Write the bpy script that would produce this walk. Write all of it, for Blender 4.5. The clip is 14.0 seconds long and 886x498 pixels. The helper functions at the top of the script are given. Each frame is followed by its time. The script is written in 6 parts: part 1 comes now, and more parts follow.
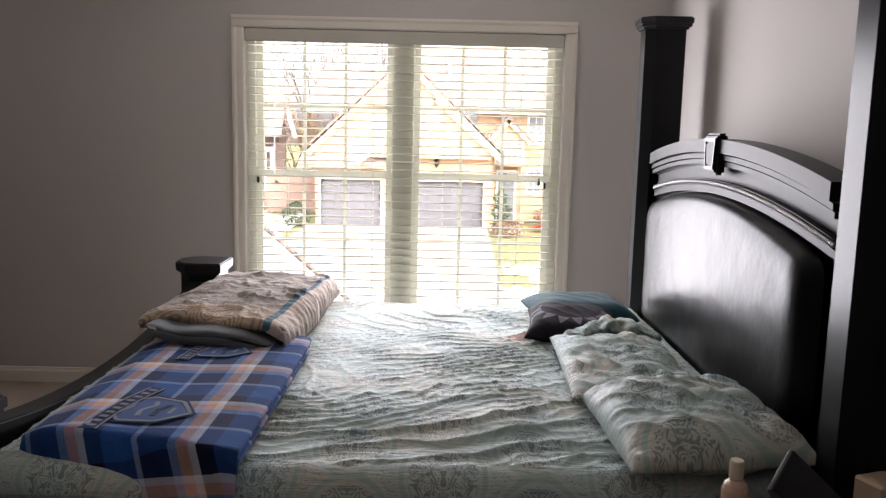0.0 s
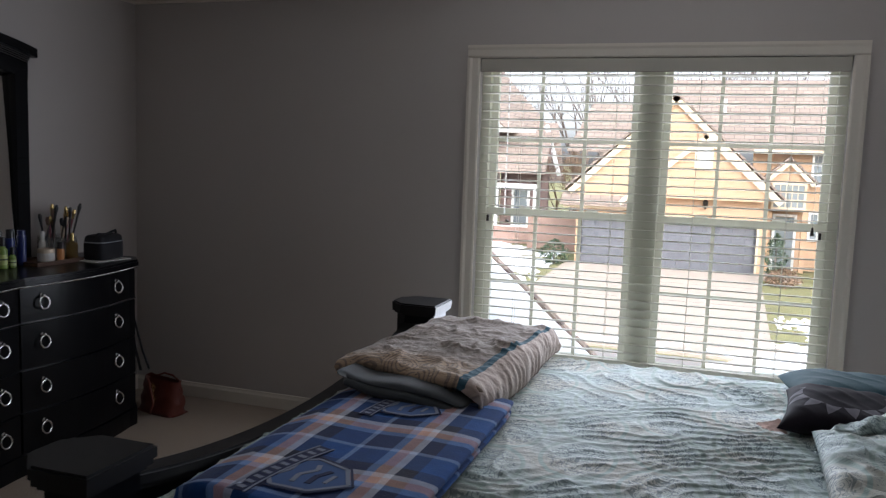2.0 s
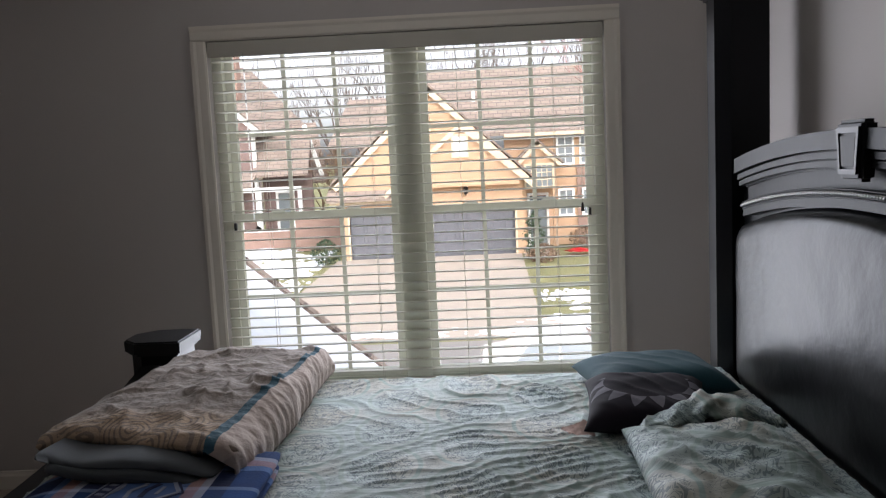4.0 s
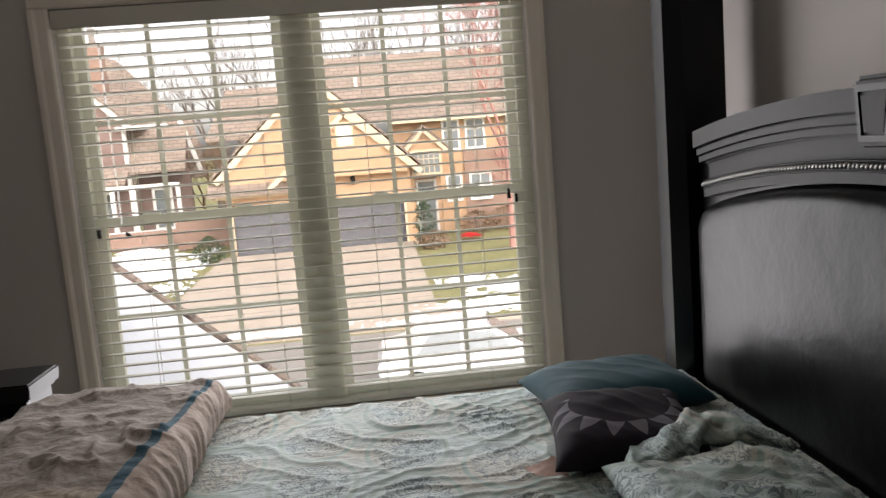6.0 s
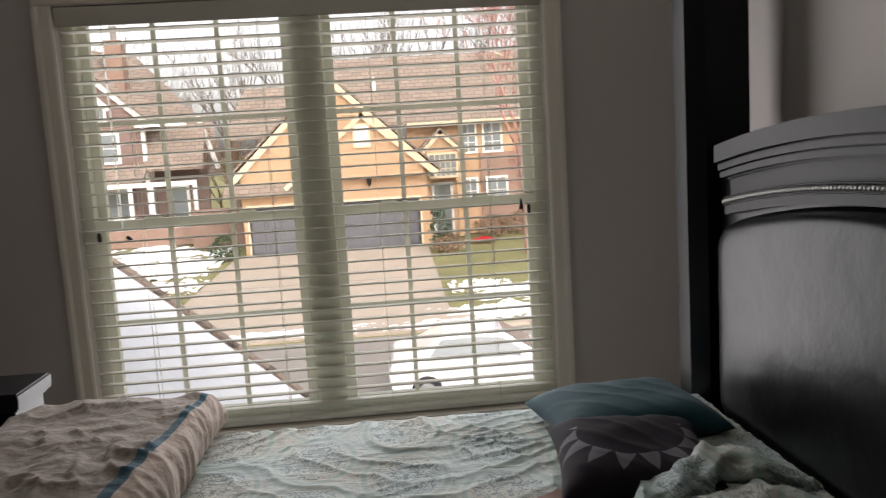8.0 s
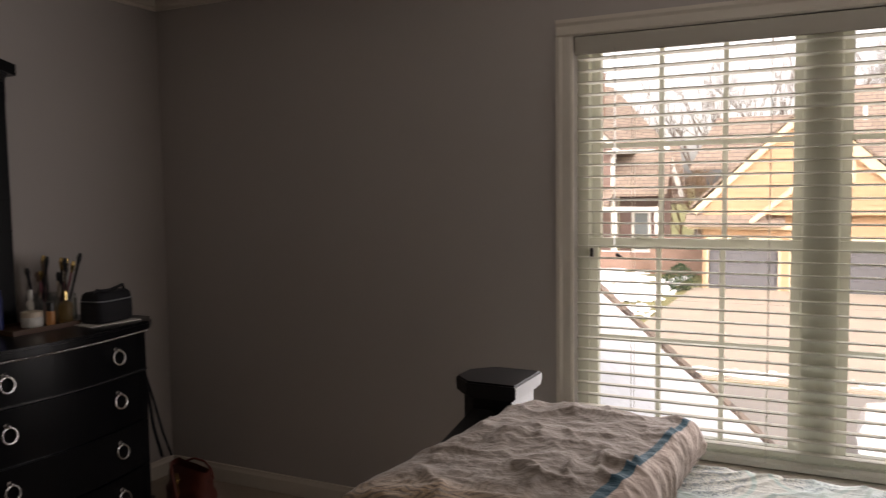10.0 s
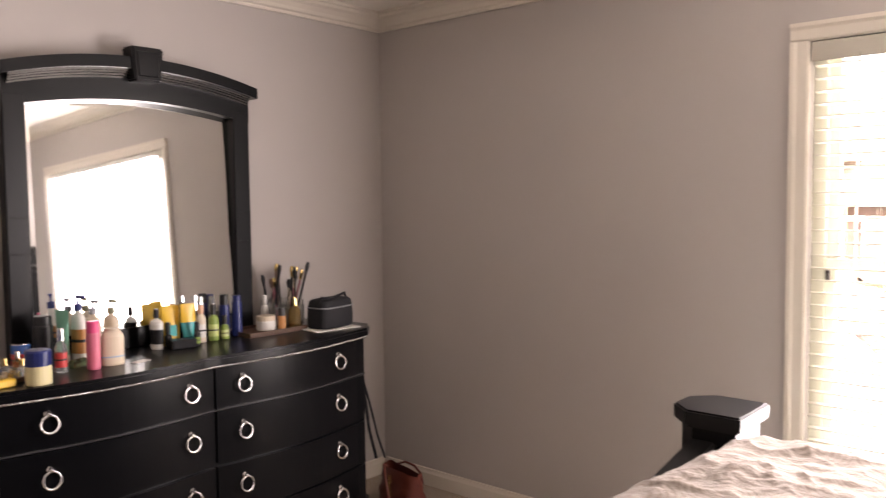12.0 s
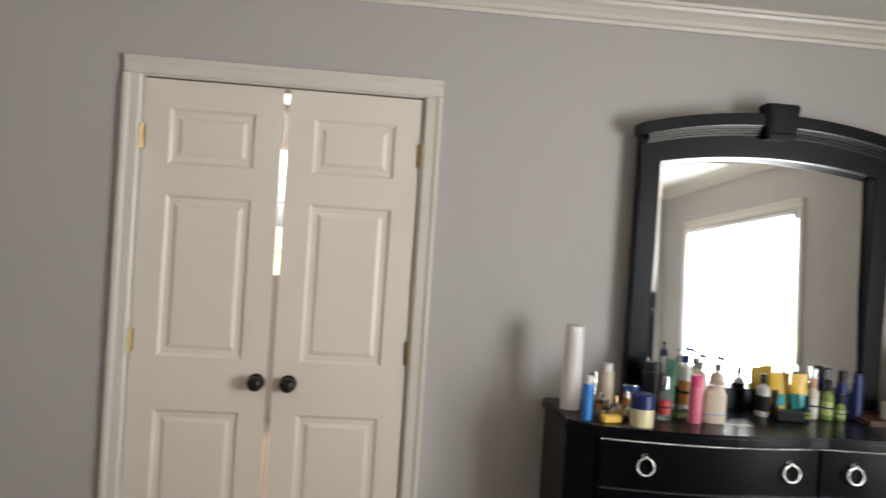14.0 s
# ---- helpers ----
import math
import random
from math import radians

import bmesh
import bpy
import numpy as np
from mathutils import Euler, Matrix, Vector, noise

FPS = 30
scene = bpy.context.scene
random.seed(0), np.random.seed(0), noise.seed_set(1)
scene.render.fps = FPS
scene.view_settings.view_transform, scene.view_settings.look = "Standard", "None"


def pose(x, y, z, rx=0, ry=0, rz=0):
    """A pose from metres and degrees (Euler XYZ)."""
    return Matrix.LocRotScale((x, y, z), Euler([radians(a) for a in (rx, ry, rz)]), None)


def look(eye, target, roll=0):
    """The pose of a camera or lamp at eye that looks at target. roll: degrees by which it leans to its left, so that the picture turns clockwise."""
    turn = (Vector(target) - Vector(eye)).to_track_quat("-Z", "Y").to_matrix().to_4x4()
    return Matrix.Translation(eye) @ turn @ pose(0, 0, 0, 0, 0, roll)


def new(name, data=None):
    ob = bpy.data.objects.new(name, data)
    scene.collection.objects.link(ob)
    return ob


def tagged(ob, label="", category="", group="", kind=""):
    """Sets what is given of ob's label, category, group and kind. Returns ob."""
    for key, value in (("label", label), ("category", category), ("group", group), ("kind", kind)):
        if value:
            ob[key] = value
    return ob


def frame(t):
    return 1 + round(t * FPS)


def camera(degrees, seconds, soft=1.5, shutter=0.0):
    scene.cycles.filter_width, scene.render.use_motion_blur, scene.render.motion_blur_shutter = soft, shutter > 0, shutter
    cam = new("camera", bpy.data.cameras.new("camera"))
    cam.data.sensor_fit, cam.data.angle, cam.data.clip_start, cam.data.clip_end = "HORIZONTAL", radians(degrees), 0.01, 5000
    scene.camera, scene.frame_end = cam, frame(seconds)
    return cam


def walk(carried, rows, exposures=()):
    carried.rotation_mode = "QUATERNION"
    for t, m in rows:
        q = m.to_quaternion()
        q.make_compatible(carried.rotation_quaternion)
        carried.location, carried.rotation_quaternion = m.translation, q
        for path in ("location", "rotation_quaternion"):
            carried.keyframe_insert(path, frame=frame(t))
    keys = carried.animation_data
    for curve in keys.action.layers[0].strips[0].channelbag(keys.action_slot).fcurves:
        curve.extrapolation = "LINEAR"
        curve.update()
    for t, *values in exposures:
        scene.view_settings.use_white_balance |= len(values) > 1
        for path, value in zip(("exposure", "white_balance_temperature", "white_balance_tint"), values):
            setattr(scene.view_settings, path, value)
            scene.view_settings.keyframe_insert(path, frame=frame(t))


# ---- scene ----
cam = camera(57.5, 14.0, soft=1.25, shutter=0.4)
PATH = [
    (0, (0.097, 0.086, 1.521), (0.104, 2.065, 1.229), 1.3),
    (0.5, (0.064, 0.126, 1.531), (-0.016, 2.103, 1.24), 2.1),
    (1, (0.1, 0.259, 1.518), (-0.289, 2.207, 1.284), 3.1),
    (1.5, (0.171, 0.39, 1.52), (-0.441, 2.285, 1.327), 2.9),
    (2, (0.2, 0.512, 1.515), (-0.428, 2.399, 1.297), 2.0),
    (2.5, (0.206, 0.706, 1.506), (-0.162, 2.664, 1.335), 1.6),
    (3, (0.176, 0.847, 1.509), (0.029, 2.834, 1.342), -1.0),
    (3.2, (0.163, 0.884, 1.502), (0.055, 2.872, 1.309), -2.0),
    (5.3, (0.146, 1.318, 1.478), (0.106, 3.304, 1.246), -3.2),
    (5.5, (0.117, 1.389, 1.476), (0.143, 3.376, 1.244), -3.8),
    (6, (0.055, 1.498, 1.474), (0.249, 3.471, 1.205), -4.6),
    (6.5, (0.106, 1.563, 1.471), (0.359, 3.52, 1.147), -4.0),
    (7, (0.125, 1.584, 1.484), (0.386, 3.543, 1.178), -3.7),
    (7.5, (0.112, 1.599, 1.49), (0.336, 3.568, 1.223), -3.8),
    (8, (0.092, 1.599, 1.491), (0.249, 3.576, 1.231), -3.5),
    (8.5, (0.04, 1.591, 1.495), (0.0, 3.575, 1.244), -2.2),
    (9, (-0.037, 1.603, 1.504), (-0.419, 3.553, 1.275), -1.6),
    (9.2, (-0.048, 1.609, 1.467), (-0.558, 3.532, 1.268), -1.4),
    (11.3, (-0.002, 1.596, 1.507), (-1.216, 3.179, 1.357), -0.5),
    (11.5, (-0.011, 1.603, 1.511), (-1.248, 3.168, 1.361), -0.5),
    (12, (-0.084, 1.6, 1.513), (-1.396, 3.104, 1.385), -0.6),
    (12.5, (-0.143, 1.607, 1.516), (-1.648, 2.922, 1.448), 0.3),
    (13, (-0.143, 1.662, 1.54), (-1.902, 2.612, 1.5), 2.3),
    (13.5, (-0.127, 1.704, 1.54), (-2.056, 2.234, 1.515), 3.6),
    (14, (-0.114, 1.71, 1.522), (-2.105, 1.903, 1.491), 3.8),
]
EXPOSURES = [(0.0, 2.59, 6650, 22), (0.5, 2.55, 6650, 21), (1.0, 1.82, 6450, 19), (1.5, 1.72, 6250, 17), (2.0, 1.77, 5980, 16), (2.5, 1.82, 5980, 16), (3.0, 1.57, 5900, 17), (5.5, 1.42, 6850, 18), (8.0, 1.17, 6900, 18), (9.2, 1.07, 7000, 19), (11.3, 3.23, 7650, 29), (12.0, 3.84, 7550, 29), (12.5, 4.0, 7050, 18), (13.0, 3.89, 6650, 12), (14.0, 3.5, 6600, 12)]
walk(cam, [(t, look(eye, target, roll)) for t, eye, target, roll in PATH], EXPOSURES)

# ---- world and light ----
world = bpy.data.worlds.new("sky")
scene.world = world
world.use_nodes = True
wn = world.node_tree
wn.nodes.clear()
sky = wn.nodes.new("ShaderNodeTexSky")
sky.sky_type = "NISHITA"
sky.sun_disc = False
sky.sun_elevation = radians(38)
sky.sun_rotation = radians(150)
sky.air_density = 1.0
sky.dust_density = 4.0
pale = wn.nodes.new("ShaderNodeHueSaturation")
pale.inputs["Saturation"].default_value = 0.25
back = wn.nodes.new("ShaderNodeBackground")
back.inputs["Strength"].default_value = 0.15
out = wn.nodes.new("ShaderNodeOutputWorld")
wn.links.new(sky.outputs[0], pale.inputs["Color"])
wn.links.new(pale.outputs[0], back.inputs["Color"])
wn.links.new(back.outputs[0], out.inputs["Surface"])
sun = new("sun", bpy.data.lights.new("sun", "SUN"))
sun.data.energy = 0.5
sun.data.angle = radians(20)
sun.data.color = (1.0, 0.96, 0.9)
sun.matrix_world = look((-12, -20, 22), (0, 0, 0))

# the sky's light through the window opening
glow = new("window_light", bpy.data.lights.new("window_light", "AREA"))
glow.data.shape = "RECTANGLE"
glow.data.size, glow.data.size_y = 1.70, 1.50
glow.data.energy = 11.5
glow.data.color = (0.90, 0.96, 1.0)
glow.matrix_world = look((-0.13, 4.662, 1.26), (-0.13, 0.0, 1.26))
pane_glow = new("window_light", bpy.data.lights.new("window_light", "AREA"))
pane_glow.data.shape = "RECTANGLE"
pane_glow.data.size, pane_glow.data.size_y = 1.70, 1.50
pane_glow.data.energy = 2.6
pane_glow.data.color = (0.93, 0.97, 1.0)
pane_glow.matrix_world = look((-0.13, 4.742, 1.25), (-0.13, 0.0, 1.25))


# ---- mesh helpers ----
def thing(name, label, category, at=(0, 0, 0), rz=0.0, group="", kind=""):
    ob = new(name)
    ob.empty_display_size = 0.1
    ob.matrix_basis = pose(*at, 0, 0, rz)
    return tagged(ob, label, category, group, kind)


def finish(bm, name, mat, smooth=False, recalc=True):
    if recalc:
        bmesh.ops.recalc_face_normals(bm, faces=bm.faces)
    me = bpy.data.meshes.new(name)
    bm.to_mesh(me)
    bm.free()
    if smooth:
        me.polygons.foreach_set("use_smooth", [True] * len(me.polygons))
    for m in (mat if isinstance(mat, (list, tuple)) else [mat]):
        me.materials.append(m)
    return me


def part(name, bm, mat, parent, label="", smooth=False):
    ob = new(name, finish(bm, name, mat, smooth))
    ob.parent = parent
    if label:
        ob["label"] = label
    return ob


def solo(name, bm, mat, label, category, at=(0, 0, 0), rz=0.0, group="", kind="", smooth=False):
    ob = new(name, finish(bm, name, mat, smooth))
    ob.matrix_basis = pose(*at, 0, 0, rz)
    return tagged(ob, label, category, group, kind)


def box(bm, x0, x1, y0, y1, z0, z1, bevel=0.0, seg=1):
    vs = [bm.verts.new((x, y, z)) for x in (x0, x1) for y in (y0, y1) for z in (z0, z1)]
    fs = [bm.faces.new([vs[i] for i in q]) for q in ((0, 1, 3, 2), (4, 6, 7, 5), (0, 4, 5, 1), (2, 3, 7, 6), (0, 2, 6, 4), (1, 5, 7, 3))]
    if bevel:
        es = list({e for f in fs for e in f.edges})
        bmesh.ops.bevel(bm, geom=es, offset=bevel, segments=seg, affect="EDGES", profile=0.5)
    return bm


def bx(*a, **k):
    return box(bmesh.new(), *a, **k)


def prism(bm, outline, axis, a, b):
    """Extrude a closed outline of 2D points along an axis from a to b."""
    def place(u, v, w):
        return {"x": (w, u, v), "y": (u, w, v), "z": (u, v, w)}[axis]
    lo = [bm.verts.new(place(u, v, a)) for u, v in outline]
    hi = [bm.verts.new(place(u, v, b)) for u, v in outline]
    n = len(outline)
    bm.faces.new(lo[::-1])
    bm.faces.new(hi)
    for i in range(n):
        bm.faces.new((lo[i], lo[(i + 1) % n], hi[(i + 1) % n], hi[i]))
    return bm


def lathe(bm, profile, seg=20, cx=0, cy=0, sy=1.0):
    """Turn a profile of (radius, height) round the upright axis."""
    rings = []
    for r, z in profile:
        if r < 1e-5:
            rings.append([bm.verts.new((cx, cy, z))])
        else:
            rings.append([bm.verts.new((cx + r * math.cos(2 * math.pi * i / seg), cy + sy * r * math.sin(2 * math.pi * i / seg), z)) for i in range(seg)])
    for a, b in zip(rings, rings[1:]):
        for i in range(seg):
            j = (i + 1) % seg
            q = [a[i % len(a)], a[j % len(a)], b[j % len(b)], b[i % len(b)]]
            q = list(dict.fromkeys(q))
            if len(q) > 2:
                bm.faces.new(q)
    return bm


def tube(bm, pts, radii, seg=6, closed=False):
    """A tube along points with a radius at each."""
    pts = [Vector(p) for p in pts]
    n = len(pts)
    rings = []
    for i, p in enumerate(pts):
        d = (pts[(i + 1) % n] - pts[i - 1]) if closed else (pts[min(i + 1, n - 1)] - pts[max(i - 1, 0)])
        d.normalize()
        s = d.cross(Vector((0, 0, 1)) if abs(d.z) < 0.9 else Vector((1, 0, 0))).normalized()
        t = d.cross(s)
        r = radii[i] if isinstance(radii, (list, tuple)) else radii
        rings.append([bm.verts.new(p + r * (math.cos(2 * math.pi * k / seg) * s + math.sin(2 * math.pi * k / seg) * t)) for k in range(seg)])
    for i in range(n if closed else n - 1):
        a, b = rings[i], rings[(i + 1) % n]
        for k in range(seg):
            bm.faces.new((a[k], a[(k + 1) % seg], b[(k + 1) % seg], b[k]))
    if not closed:
        bm.faces.new(rings[0][::-1])
        bm.faces.new(rings[-1])
    return bm


def cloth(bm, nx, ny, fn):
    """A grid of points fn(u, v), u and v from 0 to 1."""
    g = [[bm.verts.new(fn(i / nx, j / ny)) for i in range(nx + 1)] for j in range(ny + 1)]
    for j in range(ny):
        for i in range(nx):
            bm.faces.new((g[j][i], g[j][i + 1], g[j + 1][i + 1], g[j + 1][i]))
    return g


def fbm(x, y, z=0.0, o=4):
    return noise.fractal((x, y, z), 1.0, 2.0, o)


# ---- materials ----
def material(name, color, rough=0.5, metal=0.0, vary=0.0, scale=3.0, bump=0.0, bscale=60.0, coat=0.0, spec=0.5, sheen=0.0, fine=0.0, fscale=200.0, dist=0.01):
    """A principled surface with colour that varies at two scales and a fine relief."""
    m = bpy.data.materials.new(name)
    m.use_nodes = True
    nt = m.node_tree
    b = nt.nodes["Principled BSDF"]
    b.inputs["Roughness"].default_value = rough
    b.inputs["Metallic"].default_value = metal
    b.inputs["Coat Weight"].default_value = coat
    b.inputs["Specular IOR Level"].default_value = spec
    b.inputs["Sheen Weight"].default_value = sheen
    b.inputs["Base Color"].default_value = (*color, 1)
    tc = nt.nodes.new("ShaderNodeTexCoord")
    if vary or fine:
        n1 = nt.nodes.new("ShaderNodeTexNoise")
        n1.inputs["Scale"].default_value = scale
        n1.inputs["Detail"].default_value = 5
        n2 = nt.nodes.new("ShaderNodeTexNoise")
        n2.inputs["Scale"].default_value = fscale
        n2.inputs["Detail"].default_value = 3
        nt.links.new(tc.outputs["Object"], n1.inputs["Vector"])
        nt.links.new(tc.outputs["Object"], n2.inputs["Vector"])
        add = nt.nodes.new("ShaderNodeMath")
        add.operation = "MULTIPLY_ADD"
        add.inputs[1].default_value = vary * 2
        add.inputs[2].default_value = 1 - vary - fine
        nt.links.new(n1.outputs["Fac"], add.inputs[0])
        add2 = nt.nodes.new("ShaderNodeMath")
        add2.operation = "MULTIPLY_ADD"
        add2.inputs[1].default_value = fine * 2
        nt.links.new(n2.outputs["Fac"], add2.inputs[0])
        nt.links.new(add.outputs[0], add2.inputs[2])
        mix = nt.nodes.new("ShaderNodeVectorMath")
        mix.operation = "SCALE"
        mix.inputs[0].default_value = color
        nt.links.new(add2.outputs[0], mix.inputs["Scale"])
        nt.links.new(mix.outputs[0], b.inputs["Base Color"])
    if bump:
        n3 = nt.nodes.new("ShaderNodeTexNoise")
        n3.inputs["Scale"].default_value = bscale
        n3.inputs["Detail"].default_value = 4
        nt.links.new(tc.outputs["Object"], n3.inputs["Vector"])
        bp = nt.nodes.new("ShaderNodeBump")
        bp.inputs["Strength"].default_value = bump
        bp.inputs["Distance"].default_value = dist
        nt.links.new(n3.outputs["Fac"], bp.inputs["Height"])
        nt.links.new(bp.outputs[0], b.inputs["Normal"])
    return m


WALL = material("grey wall paint", (0.475, 0.437, 0.415), 0.75, vary=0.03, scale=1.2, bump=0.12, bscale=180, dist=0.003, spec=0.25)
CEIL = material("ceiling paint", (0.78, 0.74, 0.68), 0.85, vary=0.03, scale=2, bump=0.2, bscale=120, dist=0.004, spec=0.2)
TRIM = material("cream white trim paint", (0.70, 0.64, 0.56), 0.38, vary=0.03, scale=4, bump=0.04, bscale=90, dist=0.002)
DOORP = material("cream white door paint", (0.80, 0.71, 0.60), 0.42, vary=0.03, scale=3, bump=0.06, bscale=70, dist=0.002)
CARPET = material("beige cut pile carpet", (0.42, 0.32, 0.23), 0.95, vary=0.08, scale=3, bump=0.9, bscale=420, dist=0.012, fine=0.15, fscale=500, spec=0.1, sheen=0.3)
BLACK = material("black lacquered wood", (0.0032, 0.0033, 0.0042), 0.28, vary=0.25, scale=6, bump=0.05, bscale=35, dist=0.003, spec=0.20)
BLACKW = material("black worn wood", (0.009, 0.0085, 0.009), 0.42, vary=0.4, scale=9, bump=0.08, bscale=25, dist=0.003, spec=0.3)
BOARD = material("black stained bed wood", (0.009, 0.0085, 0.0085), 0.40, vary=0.3, scale=8, bump=0.14, bscale=30, dist=0.003, spec=0.11)
LEATHER = material("black leather", (0.003, 0.003, 0.0035), 0.30, vary=0.3, scale=7, bump=0.22, bscale=34, dist=0.004, spec=0.14)
SILVER = material("polished silver metal", (0.62, 0.61, 0.60), 0.22, 1.0, vary=0.08, scale=40)
BRASS = material("aged brass", (0.48, 0.36, 0.17), 0.35, 1.0, vary=0.2, scale=50)
BRONZE = material("dark bronze", (0.03, 0.024, 0.02), 0.35, 0.6, vary=0.2, scale=40)
VINYL = material("white vinyl window frame", (0.84, 0.84, 0.73), 0.45, vary=0.03, scale=5)


def slat_material():
    """Thin off-white faux wood that lets a little daylight through."""
    m = material("off white blind slat", (0.80, 0.78, 0.69), 0.45, vary=0.03, scale=6)
    nt = m.node_tree
    tr = nt.nodes.new("ShaderNodeBsdfTranslucent")
    tr.inputs["Color"].default_value = (0.80, 0.82, 0.70, 1)
    mx = nt.nodes.new("ShaderNodeMixShader")
    mx.inputs[0].default_value = 0.1
    nt.links.new(nt.nodes["Principled BSDF"].outputs[0], mx.inputs[1])
    nt.links.new(tr.outputs[0], mx.inputs[2])
    nt.links.new(mx.outputs[0], nt.nodes["Material Output"].inputs["Surface"])
    return m


SLATM = slat_material()
CORD = material("cream cord", (0.62, 0.60, 0.52), 0.8)
GREYC = material("dark grey comforter cotton", (0.055, 0.062, 0.068), 0.9, vary=0.2, scale=6, bump=0.3, bscale=300, dist=0.003, sheen=0.2)
TEALV = material("teal velvet", (0.018, 0.065, 0.082), 0.75, vary=0.25, scale=5, bump=0.2, bscale=250, dist=0.003, sheen=0.12, spec=0.2)
SNOW = material("snow", (0.86, 0.88, 0.92), 0.75, vary=0.04, scale=1.5, bump=0.4, bscale=4, dist=0.05)
ASPH = material("worn asphalt street", (0.24, 0.22, 0.20), 0.9, vary=0.15, scale=0.8, bump=0.4, bscale=60, fine=0.1, fscale=90)
CONC = material("concrete drive", (0.38, 0.32, 0.26), 0.9, vary=0.10, scale=0.7, bump=0.3, bscale=60, fine=0.06, fscale=60)
GRASS = material("winter lawn", (0.22, 0.21, 0.09), 0.95, vary=0.35, scale=0.7, bump=0.9, bscale=30, dist=0.06, fine=0.2, fscale=20)
SIDING = material("tan siding paint", (0.46, 0.295, 0.175), 0.7, vary=0.06, scale=1.5, fine=0.04, fscale=30)
BROWNS = material("brown siding paint", (0.20, 0.135, 0.115), 0.75, vary=0.10, scale=1.5)
CREAM = material("cream exterior trim", (0.66, 0.53, 0.37), 0.6, vary=0.05, scale=3)
WHITEX = material("white exterior trim", (0.80, 0.79, 0.76), 0.55, vary=0.04, scale=3)
GARAGE = material("grey garage door paint", (0.115, 0.115, 0.125), 0.55, vary=0.08, scale=2)
BRICK = material("weathered red brick", (0.27, 0.175, 0.135), 0.85, vary=0.2, scale=3, fine=0.1, fscale=25)
# dark panes whose base colour is lifted to stand for whitish reflections
REFLGL = material("dark glass with painted reflection", (0.20, 0.225, 0.235), 0.08, coat=0.4)
BARK = material("grey brown bark", (0.16, 0.13, 0.11), 0.9, vary=0.2, scale=5, bump=0.5, bscale=20)
REDTW = material("red brown twigs", (0.42, 0.22, 0.19), 0.9, vary=0.3, scale=2)
EVERG = material("evergreen foliage", (0.045, 0.07, 0.035), 0.9, vary=0.4, scale=3)
SHRUB = material("bare shrub twigs", (0.20, 0.13, 0.08), 0.9, vary=0.3, scale=2)
CARW = material("white car paint", (0.72, 0.74, 0.76), 0.25, coat=0.7, vary=0.03, scale=3)
RUBBER = material("tyre rubber", (0.02, 0.02, 0.02), 0.85)
ALLOY = material("wheel alloy", (0.5, 0.5, 0.52), 0.3, 1.0)
REDPL = material("red plastic", (0.65, 0.03, 0.03), 0.4)
PURSE = material("oxblood leather", (0.13, 0.028, 0.018), 0.42, vary=0.25, scale=9, bump=0.25, bscale=80, dist=0.003)
GOLD = material("gold metal", (0.80, 0.58, 0.25), 0.25, 1.0)


def roof_material():
    m = material("brown grey shingles", (0.27, 0.21, 0.17), 0.9, vary=0.12, scale=1.2)
    nt = m.node_tree
    b = nt.nodes["Principled BSDF"]
    tc = nt.nodes.new("ShaderNodeTexCoord")
    br = nt.nodes.new("ShaderNodeTexBrick")
    br.inputs["Scale"].default_value = 1.0
    br.inputs["Brick Width"].default_value = 0.45
    br.inputs["Row Height"].default_value = 0.2
    br.inputs["Mortar Size"].default_value = 0.018
    br.inputs["Color1"].default_value = (0.30, 0.235, 0.19, 1)
    br.inputs["Color2"].default_value = (0.23, 0.18, 0.145, 1)
    br.inputs["Mortar"].default_value = (0.13, 0.10, 0.085, 1)
    comb = nt.nodes.new("ShaderNodeCombineXYZ")
    sep = nt.nodes.new("ShaderNodeSeparateXYZ")
    nt.links.new(tc.outputs["Object"], sep.inputs[0])
    add = nt.nodes.new("ShaderNodeMath")
    add.operation = "ADD"
    nt.links.new(sep.outputs[0], comb.inputs[0])
    nt.links.new(sep.outputs[2], comb.inputs[1])
    nt.links.new(comb.outputs[0], br.inputs["Vector"])
    nt.links.new(br.outputs["Color"], b.inputs["Base Color"])
    return m


ROOF = roof_material()


def glass_material():
    m = bpy.data.materials.new("window glass")
    m.use_nodes = True
    nt = m.node_tree
    b = nt.nodes["Principled BSDF"]
    b.inputs["Base Color"].default_value = (0.97, 1.0, 0.98, 1)
    b.inputs["Roughness"].default_value = 0.0
    b.inputs["IOR"].default_value = 1.02
    b.inputs["Transmission Weight"].default_value = 1.0
    return m


GLASS = glass_material()
MIRROR = material("mirror silvering", (0.88, 0.89, 0.88), 0.03, 1.0)


def plastic(name, color, rough=0.35):
    return material(name, color, rough, vary=0.04, scale=20)


def clear(name, color, rough=0.05):
    m = plastic(name, color, rough)
    m.node_tree.nodes["Principled BSDF"].inputs["Transmission Weight"].default_value = 0.85
    m.node_tree.nodes["Principled BSDF"].inputs["IOR"].default_value = 1.25
    return m

# ---- the room ----
XL, XR, YW, YB, H = -3.22, 1.35, 4.69, -1.0, 2.484
WX0, WX1, WZ0, WZ1 = -1.016, 0.765, 0.435, 2.058
DY0, DY1, DZ = 0.853, 1.906, 2.05
T = 0.15


def structure(name, bm, mat, label, category, smooth=False):
    return solo(name, bm, mat, label, category, kind="structure", smooth=smooth)


